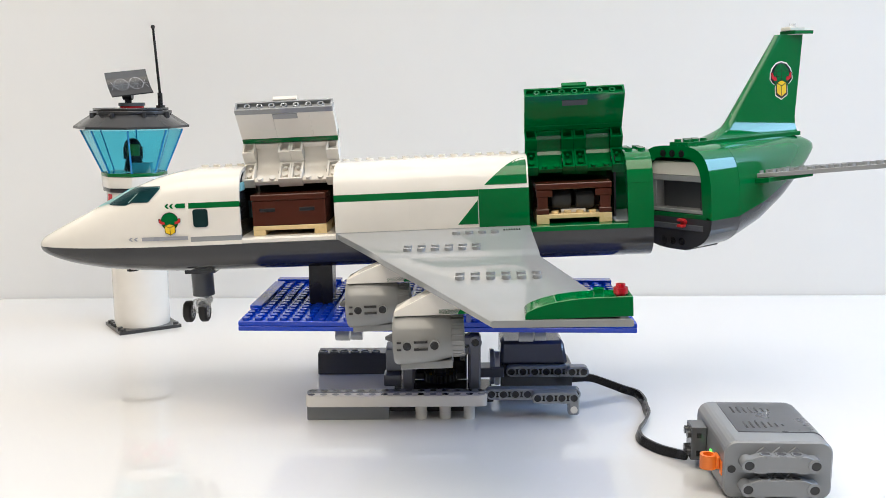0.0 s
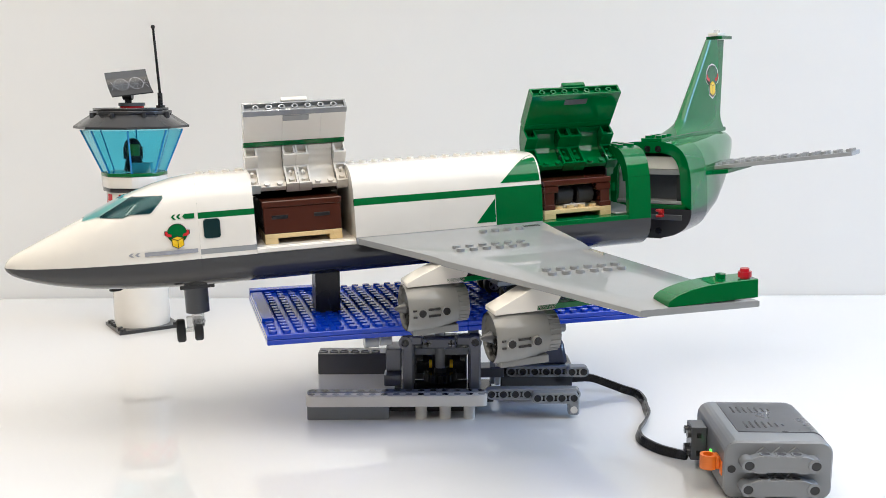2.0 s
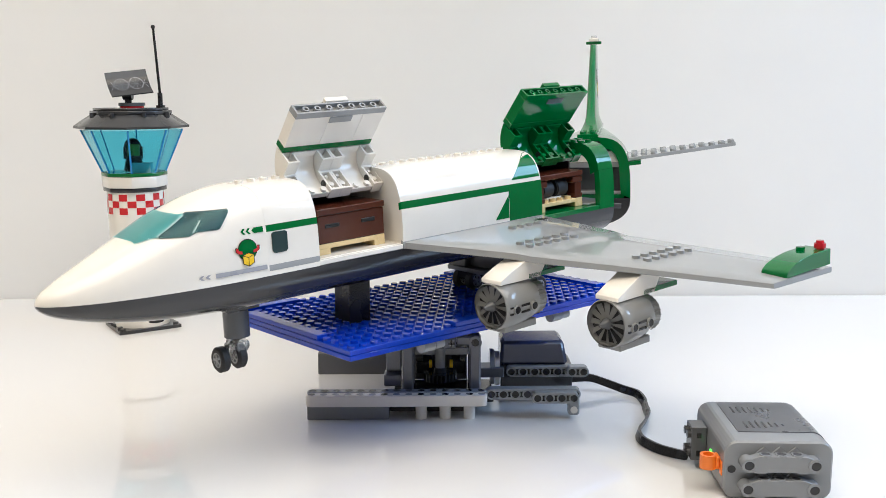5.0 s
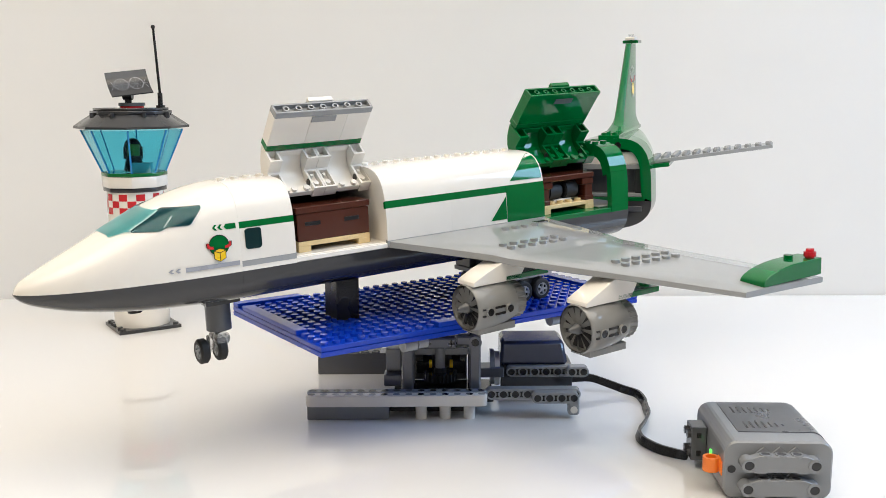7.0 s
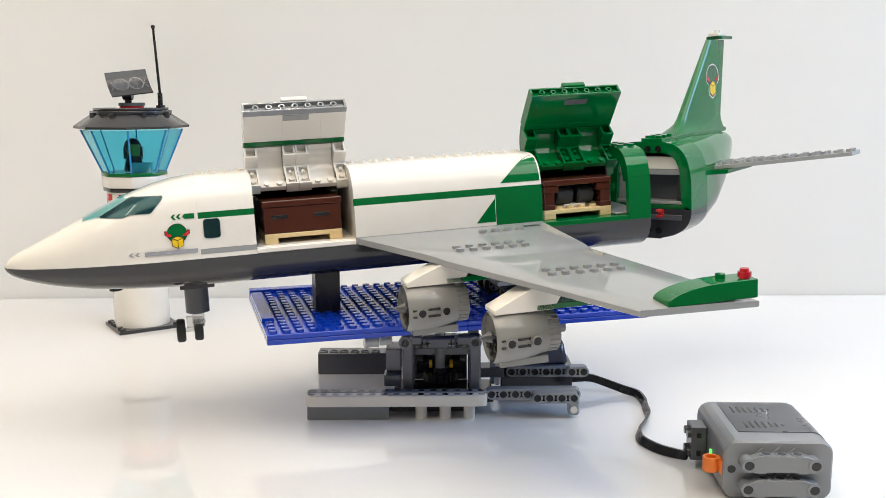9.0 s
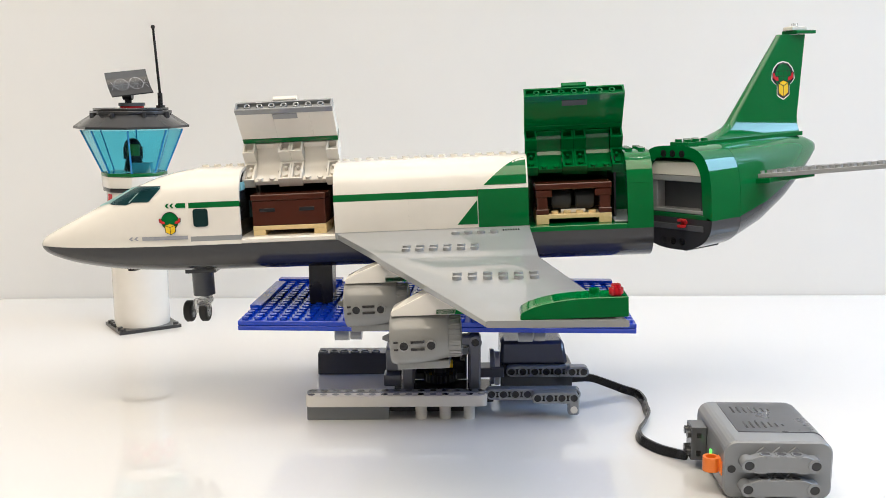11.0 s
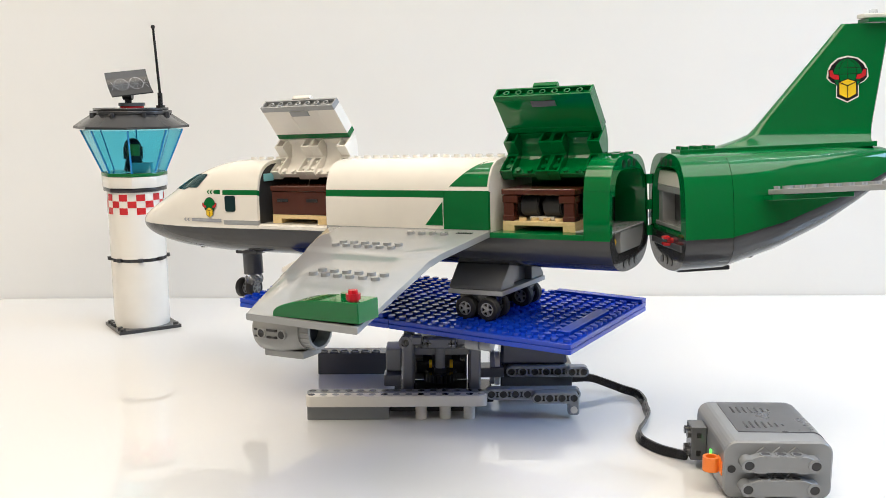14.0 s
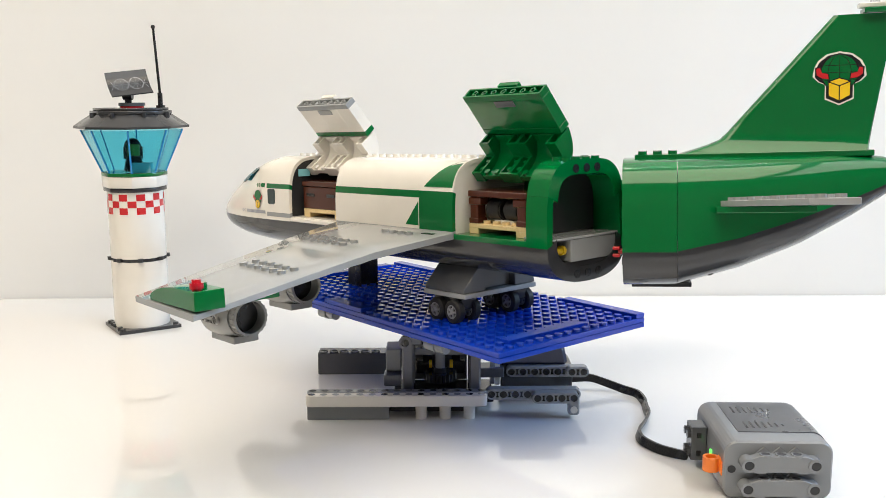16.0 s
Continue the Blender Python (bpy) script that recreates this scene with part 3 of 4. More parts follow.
def emblem(parent, cx, cz, size, put, outline=True):
    """A globe held by two red arms over a yellow box; put maps x, z and a lift to a place."""
    def sheet(name, pts, lift, material, label=""):
        s = B()
        s.faces.new([s.verts.new(put(cx + x * size, cz + z * size, lift)) for x, z in pts])
        part(name, s, material, parent, label)
    def ring(r, a0=0, a1=360, n=28, dz=0.0):
        return [(r * math.cos(radians(a0 + (a1 - a0) * k / n)), dz + r * math.sin(radians(a0 + (a1 - a0) * k / n))) for k in range(n + (a1 - a0 < 360))]
    out = [(-1.0, 0.5), (-0.86, 0.78), (-0.5, 1.06), (0, 1.16), (0.5, 1.06), (0.86, 0.78), (1.0, 0.5), (1.06, 0.12), (0.85, -0.1), (0.57, -0.22), (0.57, -0.84), (0, -1.1), (-0.57, -0.84), (-0.57, -0.22), (-0.85, -0.1), (-1.06, 0.12)]
    if outline:
        sheet("emblem_outline", [(x * 1.09, z * 1.07) for x, z in out], 0.10, WHITE)
        sheet("emblem_ground", out, 0.20, BLACK)
    sheet("globe_edge", ring(0.84, dz=0.3), 0.28, BLACK)
    sheet("globe", ring(0.78, dz=0.3), 0.36, GREEN, "green globe print")

    def line(name, a, b, w, lift, material):
        dx, dz = b[0] - a[0], b[1] - a[1]
        ln = math.hypot(dx, dz)
        nx, nz = -dz / ln * w, dx / ln * w
        sheet(name, [(a[0] + nx, a[1] + nz), (b[0] + nx, b[1] + nz), (b[0] - nx, b[1] - nz), (a[0] - nx, a[1] - nz)], lift, material)

    if outline:
        for h in (-0.05, 0.3, 0.62):
            c = math.sqrt(0.78 ** 2 - (h - 0.3) ** 2)
            line("globe_line", (-c, h), (c, h), 0.012, 0.4, BLACK)
        for c in (-0.5, 0.0, 0.5):
            for k in range(6):
                a, b = radians(-80 + 160 * k / 6), radians(-80 + 160 * (k + 1) / 6)
                line("globe_line", (c * math.cos(a), 0.3 + 0.76 * math.sin(a)), (c * math.cos(b), 0.3 + 0.76 * math.sin(b)), 0.012, 0.4, BLACK)
    arm = ((1.0, 0.5), (0.84, 0.52), (0.76, 0.3), (0.5, 0.24), (0.46, 0.02), (0.74, 0.05), (0.98, 0.2))
    for sd in (-1, 1):
        sheet("arm_edge", [(sd * (0.7 + (x - 0.7) * 1.2), 0.2 + (z - 0.2) * 1.16) for x, z in arm], 0.44, BLACK)
        sheet("red_arm", [(sd * x, z) for x, z in arm], 0.52, RED)
    cube = ((0, 0.03), (0.45, -0.12), (0.45, -0.73), (0, -0.96), (-0.45, -0.73), (-0.45, -0.12))
    sheet("box_edge", [(x * 1.12, -0.47 + (z + 0.47) * 1.1) for x, z in cube], 0.56, BLACK)
    sheet("yellow_box", cube, 0.62, YELLOW)
    for a, b in (((0, -0.3), (0.45, -0.12)), ((0, -0.3), (-0.45, -0.12)), ((0, -0.3), (0, -0.96))):
        line("box_line", a, b, 0.025, 0.7, BLACK)


emblem(plane, -171.6, 10.4, 6.9, lambda x, z, l: (x, -side_y(x, z, 0.15 + l), z), False)

# ---- tail, swung open on its hinge ----
TAIL = mm(156.7, 8.5, 0, 0, 0, 36.8)
tail = part("tail_section", B(), GREEN, plane, "green hinged tail section swung open")
tail.matrix_basis = TAIL
T_TOP = [(0, 43.8), (40, 43.8), (110, 43.8), (130, 42.5), (142, 39), (147, 36)]
T_MID = [(0, -4), (26, -4), (60, 3), (90, 12), (115, 21), (135, 29), (147, 34)]
T_LOW = [(0, -25.5), (26, -25.5), (60, -16), (90, -4), (115, 10), (135, 23), (147, 32.5)]
T_WID = [(0, 33), (28, 33), (60, 29), (90, 22.5), (115, 16), (135, 10), (143, 7), (147, 4)]


def tail_ring(u, upper):
    w, zt, zm, zl = interp(u, T_WID), interp(u, T_TOP), interp(u, T_MID), interp(u, T_LOW)
    pts = []
    for i in range(33):
        a = math.pi * i / 32
        c, s = math.cos(a), math.sin(a)
        k = 3.6 if u < 28 else 3.6 - 1.2 * (u - 28) / 119
        if not upper:
            k = 2.4
        y = -math.copysign(abs(c) ** (2 / k), c) * w
        h = abs(s) ** (2 / k)
        pts.append((u, y, zm + h * (zt - zm) if upper else zm - h * (zm - zl)))
    return pts


US = [28.3, 36, 44, 52, 60, 68, 76, 84, 92, 100, 108, 116, 124, 132, 138, 143, 147]
part("tail_cone", loft(B(), [tail_ring(u, True) for u in US]), GREEN, tail, "glossy green tapered tail cone")
part("tail_keel", loft(B(), [tail_ring(u, False) for u in US]), DGREY, tail, "dark grey tail underside")
hoop = [(y, z) for _, y, z in tail_ring(0, True)]
part("tail_frame", skin(B(), 0, 28, hoop, 8), GREEN, tail)
part("tail_sill", loft(B(), [tail_ring(u, False) for u in (0, 28)]), DGREY, tail)
box_part("inner_beam", (3, 8, -27, 27, 24, 33), WHITE, tail, "white inner brick")
box_part("inner_beam", (3, 8, -27, 27, 20, 23.8), LGREY, tail)
box_part("inner_back", (12, 14, -26, 26, -4, 33.5), MGREY, tail)
box_part("inner_post", (4, 12, -27, -20, 0, 20), DGREY, tail)
box_part("inner_post", (4, 12, 18, 27, 0, 20), LGREY, tail)
box_part("inner_plate", (2, 12, -27, 27, -1, 1.5), LGREY, tail)
box_part("inner_plate", (1, 12, -28, 28, -4.2, -1.2), GREEN, tail)
box_part("inner_plate", (-0.6, 8, -26, 26, -12, -8), MGREY, tail)
s = B()
cyl(s, (-3, -11, -6.6), 1.6, 6, "x", 12)
box(s, -6, -2, -13.5, -8.5, -9.4, -7.7, 0.4)
box(s, -6, -2, -13.5, -8.5, -5.5, -3.8, 0.4)
part("red_clip", s, RED, tail, "red latch clip")
for y in (-8, 0, 8):
    part("pin_hole", cyl(B(), (-0.4, y, 38.6), 2.4, 1, "x", 14), BLACK, tail)
    part("pin_hole", cyl(B(), (-0.4, y, -20), 2.4, 1, "x", 14), BLACK, tail)
box_part("keel_plate", (4, 36, -8, 8, -26.6, -24), DGREY, tail)
part("pin_hole", cyl(B(), (45, -16, -16.5), 2.4, 4, "y", 14), BLACK, tail)

# fin
s = B()
rings = []
for z in (45.5, 46.6, 48, 50, 52.5, 56, 62, 75, 90, 105, 114.8):
    flare = max(0.0, (58 - z) / 12.5)
    front = 50.5 + (z - 52) * 0.9 if z > 54 else 52.3 - 24.3 * ((54 - z) / 8.5) ** 1.4
    back = 125 + (z - 45.5) * 0.173
    w = 3.35 - (min(z, 114.8) - 80) * 0.021 + 3.6 * flare ** 2
    ring = []
    for k in range(7):
        a = math.pi * (k / 6 - 0.5)
        ring.append((front + 5 - 5 * math.cos(a), w * math.sin(a), z))
    for k in range(5):
        a = math.pi * (k / 4 - 0.5)
        ring.append((back - 1.5 + 1.5 * math.cos(a), -w * math.sin(a), z))
    rings.append(ring)
loft(s, rings)
finp = part("tail_fin", s, GREEN, tail, "tall green swept tail fin with an emblem")
emblem(finp, 110, 82.2, 11.4, lambda x, z, l: (x, -3.42 - l * 0.5 + (z - 80) * 0.021, z))
part("fin_cap", box(B(), 121, 143, -6.6, 6.6, 115, 117.6, 0.5), GREEN, finp)
part("fin_cap_tile", box(B(), 119, 136, -4, 4, 117.7, 120.2, 0.4), WHITE, finp, "white cap plate")
part("cap_stud", cyl(B(), (127, 0, 120.2), 2.4, 2.4, "z", 14), CLEAR, finp)
part("ridge_plate", box(B(), 6, 127, -8, 8, 42.6, 45.7, 0.3), GREEN, tail)
for u in (10, 18, 26):
    for y in (-4, 4):
        part("roof_stud", cyl(B(), (u, y, 45.5), 2.4, 1.9, "z", 12), GREEN, tail)


def stabiliser(sd):
    s = B()
    plan = [(44, 16), (80, 122), (100.5, 122), (97, 16)]
    z = 29.5
    prism(s, [(x, sd * y) for x, y in plan], "z", z, z + 3, 0.3)
    tip_up = Matrix.Rotation(radians(sd * 5.6), 4, "X")
    root = Matrix.Translation((0, 0, -0.0134))
    st = part("stabiliser", s, LGREY, tail, "light grey studded tailplane", root @ tip_up)
    for k in range(13):
        y = 26 + 8 * k
        x = 44 + 36 * (y - 16) / 106 + 5
        for i in range(int((97 - x - 3) // 8) + 1):
            part("stud", cyl(B(), (x + 8 * i, sd * (y - 3), z + 2.8), 2.4, 1.9, "z", 10), LGREY, st)
    y0, y1 = sorted((sd * 16, sd * 44))
    part("root_plate", box(B(), 47, 95, y0, y1, z - 3.3, z - 0.1, 0.3), GREEN, st)


stabiliser(-1)

# ---- crates in the open holds ----
CRATE_FRONT = PLANE_OFFSET @ mm(-96, 0, -0.6)
CRATE_REAR = PLANE_OFFSET @ mm(88, 0, -0.8)


def pallet(parent):
    s = B()
    box(s, -24, 24, -24, 24, 3.4, 6.2, 0.3)
    box(s, -24, -16, -24, 24, 0.05, 3.5, 0.2)
    box(s, 16, 24, -24, 24, 0.05, 3.5, 0.2)
    part("pallet", s, TAN, parent, "tan pallet base")


crate_front = thing("crate", "closed brown toy crate on a tan pallet", "crate")
pallet(crate_front)
s = B()
box(s, -24, 24, -23.8, 23.8, 6.3, 22.5, 0.4)
part("crate_box", s, BROWN, crate_front)
part("lid", box(B(), -24.6, 24.6, -24.4, 24.4, 22.7, 26.6, 0.5), BROWN, crate_front)
for x in (-14, 12):
    part("slot", box(B(), x - 5, x + 5, -24.2, -23.4, 15.3, 17.6, 0.1), BLACK, crate_front)

crate_rear = thing("crate", "open-sided brown toy crate with dark wheels on a tan pallet", "crate")
pallet(crate_rear)
part("roof_slab", box(B(), -24.4, 24.4, -24.2, 24.2, 22.2, 26, 0.5), BROWN, crate_rear)
for x in (-24, 16):
    for y in (-24, 16):
        s = box(B(), x + 0.6, x + 7.4, y + 0.6, y + 7.4, 6.3, 22.1, 0.4)
        box(s, x, x + 8, y, y + 8, 6.3, 9.6, 0.4)
        box(s, x + (0 if x < 0 else -2.4), x + (10.4 if x < 0 else 8), y, y + 8, 17.4, 21.8, 0.5)
        part("post", s, BROWN, crate_rear)
part("back_wall", box(B(), -16, 16, 20, 23, 6.3, 22.1, 0.2), BLACK, crate_rear)
for x in (-7.5, 7.5):
    s = B()
    tube(s, (x - 5.9, -14, 14.6), 5.7, 3, 11.8, "x", 28)
    tube(s, (x - 5, -14, 14.6), 6.4, 3, 10, "x", 28)
    part("spare_tyre", s, RUBBER, crate_rear)
for x in (-12, -4, 4, 12):
    part("stud", cyl(B(), (x, -20, 6.1), 2.4, 1.9, "z", 12), TAN, crate_rear)
part("white_tile", box(B(), -8, 8, -18, -10, 6.3, 8.6, 0.3), WHITE, crate_rear)

# ---- blue turning platform ----
platform = thing("turning_platform", "blue studded plates turning on a geared stand", "toy platform")
PX0, PX1, PY0, PY1 = -124, 124.5, -64, 64
box_part("lower_plate", (PX0, 0.1, PY0, PY1, 66.4, 69.4), BLUE, platform)
box_part("lower_plate", (0.3, PX1, PY0, PY1, 66.4, 69.4), BLUE, platform)
box_part("upper_plate", (PX0, 0.1, PY0, PY1, 69.6, 72.6), BLUE, platform, "blue studded plate")
box_part("upper_plate", (0.3, PX1, PY0, PY1, 69.6, 72.6), BLUE, platform, "blue studded plate")
smooth_tiles = [(-124, -116, -32, 48), (108.6, 116.6, -48, 16), (60.5, 124.5, 56, 64), (-44, -4, -64, -56), (-124, -76, 56, 64)]
stud_mesh = finish("stud", cyl(B(), (0, 0, 0), 2.4, 1.9, "z", 12), BLUE)
rest = B()
for i in range(31):
    for j in range(16):
        x, y = PX0 + 4.1 + 8.015 * i, PY0 + 4 + 8 * j
        if any(a < x < b and c < y < d for a, b, c, d in smooth_tiles):
            continue
        if j < 9:
            st = new("stud", stud_mesh)
            st.parent, st.location = platform, (x / 1000, y / 1000, 0.0725)
        else:
            cyl(rest, (x, y, 72.5), 2.4, 1.9, "z", 12)
tagged(part("far_studs", rest, BLUE, platform), kind="stuff")
for a, b, c, d in smooth_tiles:
    box_part("smooth_tile", (a + 0.1, b - 0.1, c + 0.1, d - 0.1, 72.7, 75.6), BLUE, platform, "smooth blue tile")
s = B()
box(s, -87.5, -71.5, -15, 1, 72.7, 103, 0.5)
part("support_pillar", s, BLACK, platform, "dark grey support pillar")
box_part("under_beam", (-60, 60, -12, 12, 58.5, 66.2), MGREY, platform)
part("shaft", cyl(B(), (0, 0, 25), 3.5, 34, "z", 18), LGREY, platform)
for x in (-64, 52):
    part("under_pin", cyl(B(), (x, -54, 62), 4, 9, "x", 16), LGREY, platform)
    part("under_pin", cyl(B(), (x + 10, -54, 62.2), 3.6, 7, "x", 16), LGREY, platform)

# ---- stand ----
stand = thing("turntable_stand", "grey and white toy technic stand with motor and gears", "toy stand")


def beam(name, n, x, y, z, material, axis="z", parent=stand, label="", h=7.4, pins=()):
    """A straight studless beam of n holes along x; x, y, z is the first hole; axis is the holes' way."""
    r, pts = 3.7, []
    L = 8 * (n - 1)
    for k in range(9):
        a = math.pi / 2 + math.pi * k / 8
        pts.append((x + r * math.cos(a), r * math.sin(a)))
    for k in range(9):
        a = -math.pi / 2 + math.pi * k / 8
        pts.append((x + L + r * math.cos(a), r * math.sin(a)))
    s = B()
    if axis == "z":
        prism(s, [(px, py + y) for px, py in pts], "z", z - h / 2, z + h / 2, 0.3)
    else:
        prism(s, [(px, py + z) for px, py in pts], "y", y - h / 2, y + h / 2, 0.3)
    ob = part(name, s, material, parent, label)
    for k in range(n):
        c = (x + 8 * k, y, z + h / 2 - 1.7) if axis == "z" else (x + 8 * k, y - h / 2 - 0.35, z)
        part("hole_rim", tube(B(), c, 3.0, 2.4, 1.9, axis, 18), material, ob)
        c2 = (x + 8 * k, y, z + h / 2 - 1.35) if axis == "z" else (x + 8 * k, y - h / 2 - 0.15, z)
        part("pin" if k in pins else "hole", cyl(B(), c2, 2.42, 1.5, axis, 16), BLACK if k in pins or material is not WHITE else LGREY, ob)
    if axis == "y":
        for k in range(n - 1):
            part("slot", box(B(), x + 8 * k + 3.4, x + 8 * k + 4.6, y - h / 2 - 0.12, y - h / 2 + 0.5, z - 1.6, z + 1.6, 0), BLACK, ob)
            for dz in (-1.6, 1.6):
                part("slot", box(B(), x + 8 * k + 3.0, x + 8 * k + 5.0, y - h / 2 - 0.12, y - h / 2 + 0.5, z + dz - 0.35, z + dz + 0.35, 0), BLACK, ob)
    return ob


beam("white_beam", 15, -84.8, -38, 14.0, WHITE, pins=(0, 6, 9, 11, 13), label="white studless beam")
beam("grey_beam", 15, -84.8, -29.8, 14.0, LGREY, pins=(0, 6, 9, 11, 13))
box_part("foot_beam", (-88.0, -34.0, -37, -22, 0.05, 9.8), BOXGREY, stand, "grey foot beam")
box_part("back_foot", (-33.8, 22, -26, -18, 2, 9.8), DGREY, stand)
for x in (-12.8, 3.2, 19.2):
    part("peg_foot", cyl(B(), (x, -33.5, 0.05), 3.9, 10, "z", 18), WHITE, stand, "white round peg foot")
beam("grey_beam", 8, 34, -26, 14.6, LGREY, "y")
beam("angle_beam", 4, 64, -34, 14.4, LGREY, "y", label="grey angle beam")
box_part("angle_end", (84.4, 91.8, -37.6, -30.4, 2.5, 14.4), LGREY, stand, "", 1.2)
part("angle_hole", cyl(B(), (88.1, -38.0, 6.4), 2.4, 2, "y", 16), WHITE, stand)
beam("grey_beam", 6, 49, -2, 23, LGREY, "y")
beam("grey_beam", 2, 90, -8, 24.4, LGREY, "y")
box_part("side_beam", (-93.4, -39.4, 66, 82, 0.05, 16.8), MGREY, stand, "dark grey brick with round holes on top")
for k in range(6):
    part("hole_rim", tube(B(), (-89.4 + 8 * k, 70, 16.2), 3.3, 2.5, 1.6, "z", 18), STANDGREY, stand)
box_part("cross_block", (-37.5, -28.5, 30, 60, 4, 23), LGREY, stand)
box_part("side_block", (-37, -26.4, -14, 6, 26.5, 42), BOXGREY, stand, "", 0.8)
box_part("side_block", (-38, -26.4, -22, -8, 18, 26), STANDGREY, stand, "", 0.8)
part("end_knob", cyl(B(), (33.2, 2, 57), 4.2, 8, "y", 22), STANDGREY, stand, "grey round connector")
part("end_knob", cyl(B(), (-33.2, 2, 57), 4.2, 8, "y", 22), STANDGREY, stand, "grey round connector")
for x in (-33.2, 33.2):
    c = box(B(), x - 2.4, x + 2.4, 1.7, 2.4, 56.4, 57.6, 0)
    part("axle_cross", box(c, x - 0.6, x + 0.6, 1.6, 2.4, 54.6, 59.4, 0), BLACK, stand)
    part("axle_end", tube(B(), (x * 0.703, -25.4, 49), 4.4, 2.6, 2.2, "y", 22), STANDGREY, stand)
box_part("rear_bar", (-20, 20, 21, 27, 31, 36), BOXGREY, stand, "", 0.8)
for x in (-13, 13):
    part("bar_pin", cyl(B(), (x, 22, 36), 3, 2, "z", 16), BLACK, stand)
for x0 in (-25.5, 19.5):
    box_part("upright", (x0, x0 + 7.6, -24, -16.5, 9, 54), STANDGREY, stand, "grey upright beam", 1.2)
    box_part("upright", (x0, x0 + 7.6, 10, 17.5, 9, 54), STANDGREY, stand, "", 1.2)
    part("cross_axle", cyl(B(), (x0 + 3.8, -24.6, 49), 2.6, 2, "y", 16), BLACK, stand)
for a, b in ((-26, -12), (11, 26.5)):
    box_part("cross_arm", (a, b, -23.5, -16.6, 46.8, 53), STANDGREY, stand, "", 1)
box_part("top_plate", (-28, 29, 8, 20, 52, 57), DGREY, stand, "", 1)
for x in (-8.4, 7.4):
    s = B()
    box(s, x - 2.4, x + 2.4, -24.2, -23, 47.3, 48.7, 0.1)
    box(s, x - 0.7, x + 0.7, -24.2, -23, 45.6, 50.4, 0.1)
    part("axle_cross", s, BLACK, stand)
part("axle_block", box(B(), -11.6, 10.6, -23.7, -16, 44.4, 51.6, 1), STANDGREY, stand)
box_part("inner_frame", (-18, 19, 20, 24, 10, 30), STANDGREY, stand)
for y, z in ((7, 35), (16, 42)):
    beam("inner_bar", 5, -14.4, y, z, LGREY, "z", stand, "", 4.5, pins=(1, 3))
for x in (-17, 8):
    box_part("black_block", (x, x + 9, 5, 12, 19, 28), BLACK, stand, "", 0.6)
for x in (-9, 11):
    part("bevel_gear", cyl(B(), (x - 3, 10, 26), 5, 6, "x", 16), BLACK, stand)
    part("yellow_bush", cyl(B(), (x * 0.72 - 1.4, 3, 26.5), 2.9, 2.2, "x", 14), YELLOW, stand)
gear = B()
teeth = []
for k in range(72):
    a = 2 * math.pi * k / 72
    rr = 11.6 if k % 3 else 10.2
    teeth.append((rr * math.cos(a), rr * math.sin(a)))
prism(gear, teeth, "z", 16.5, 22)
cyl(gear, (0, 0, 22), 5, 3, "z", 18)
part("gear", gear, DGREY, platform, "dark grey toothed gear")
tray = B()
box(tray, -32, 36, -20, 20, 6, 10, 0.5)
part("base_frame", tray, DGREY, stand)
part("motor_body", prism(B(), [(41.5, 26.5), (88.5, 26.5), (85, 43.6), (42, 43.6)], "y", -2, 30, 2.2), MOTOR, stand, "dark motor housing")
part("motor_nose", cyl(B(), (34.5, 8, 23), 12.5, 3, "x", 32), LGREY, stand, "grey round motor flange")
part("motor_nose", cyl(B(), (37.8, 8, 22), 12, 3.4, "x", 32), WHITE, stand)
box_part("motor_base", (42, 92, 0, 28, 8, 26.2), DGREY, stand, "", 1)
box_part("support_block", (27, 44, -6, 8, 19, 26), STANDGREY, stand, "", 0.6)

# ---- control tower ----
tower = thing("control_tower", "white toy brick control tower with blue windows and checkered band", "toy tower", mm(-275, 224, 0))
YAW = 35
base = box_part("base_plate", (-28, 28, -24, 24, 0.05, 3.2), DGREY, tower, "dark grey studded base plate")
base.matrix_basis = mm(1, -2, 0, 0, 0, YAW - 2)
for i in range(7):
    for j in range(6):
        x, y = -24 + 8 * i, -20 + 8 * j
        if math.hypot(x - 2, y + 3) > 26.5:
            part("stud", cyl(B(), (x, y, 3.1), 2.4, 1.8, "z", 12), DGREY, base)
part("column", cyl(B(), (0, 0, 3.3), 24.6, 59.8, "z", 48), WHITE, tower, "white round column")
ring = part("ring_plate", cyl(B(), (0, 0, 63.2), 25, 2.9, "z", 8), DGREY, tower, "dark grey plate")
for k in range(8):
    a = radians(20 + 45 * k)
    part("stud", cyl(B(), (25 * math.cos(a), 25 * math.sin(a), 63.6), 2.4, 3.2, "z", 10), DGREY, ring)
col = part("column", cyl(B(), (0, 0, 66.2), 24.6, 59.6, "z", 48), WHITE, tower, "white round column with a red checkered band")
for row in range(3):
    for k in range(20):
        if (k + row) % 2:
            continue
        s = B()
        a0, a1 = 2 * math.pi * k / 20, 2 * math.pi * (k + 1) / 20
        z1 = 124.2 - 6.0 * row
        lo, hi = [], []
        for i in range(5):
            a = a0 + (a1 - a0) * i / 4
            lo.append(s.verts.new((24.75 * math.cos(a), 24.75 * math.sin(a), z1 - 6.0)))
            hi.append(s.verts.new((24.75 * math.cos(a), 24.75 * math.sin(a), z1)))
        for i in range(4):
            s.faces.new((lo[i], lo[i + 1], hi[i + 1], hi[i]))
        part("red_check", s, RED, col)


def octagon(r, turn=YAW + 22.5):
    return [(r / math.cos(math.pi / 8) * math.cos(radians(turn + 45 * k)), r / math.cos(math.pi / 8) * math.sin(radians(turn + 45 * k))) for k in range(8)]


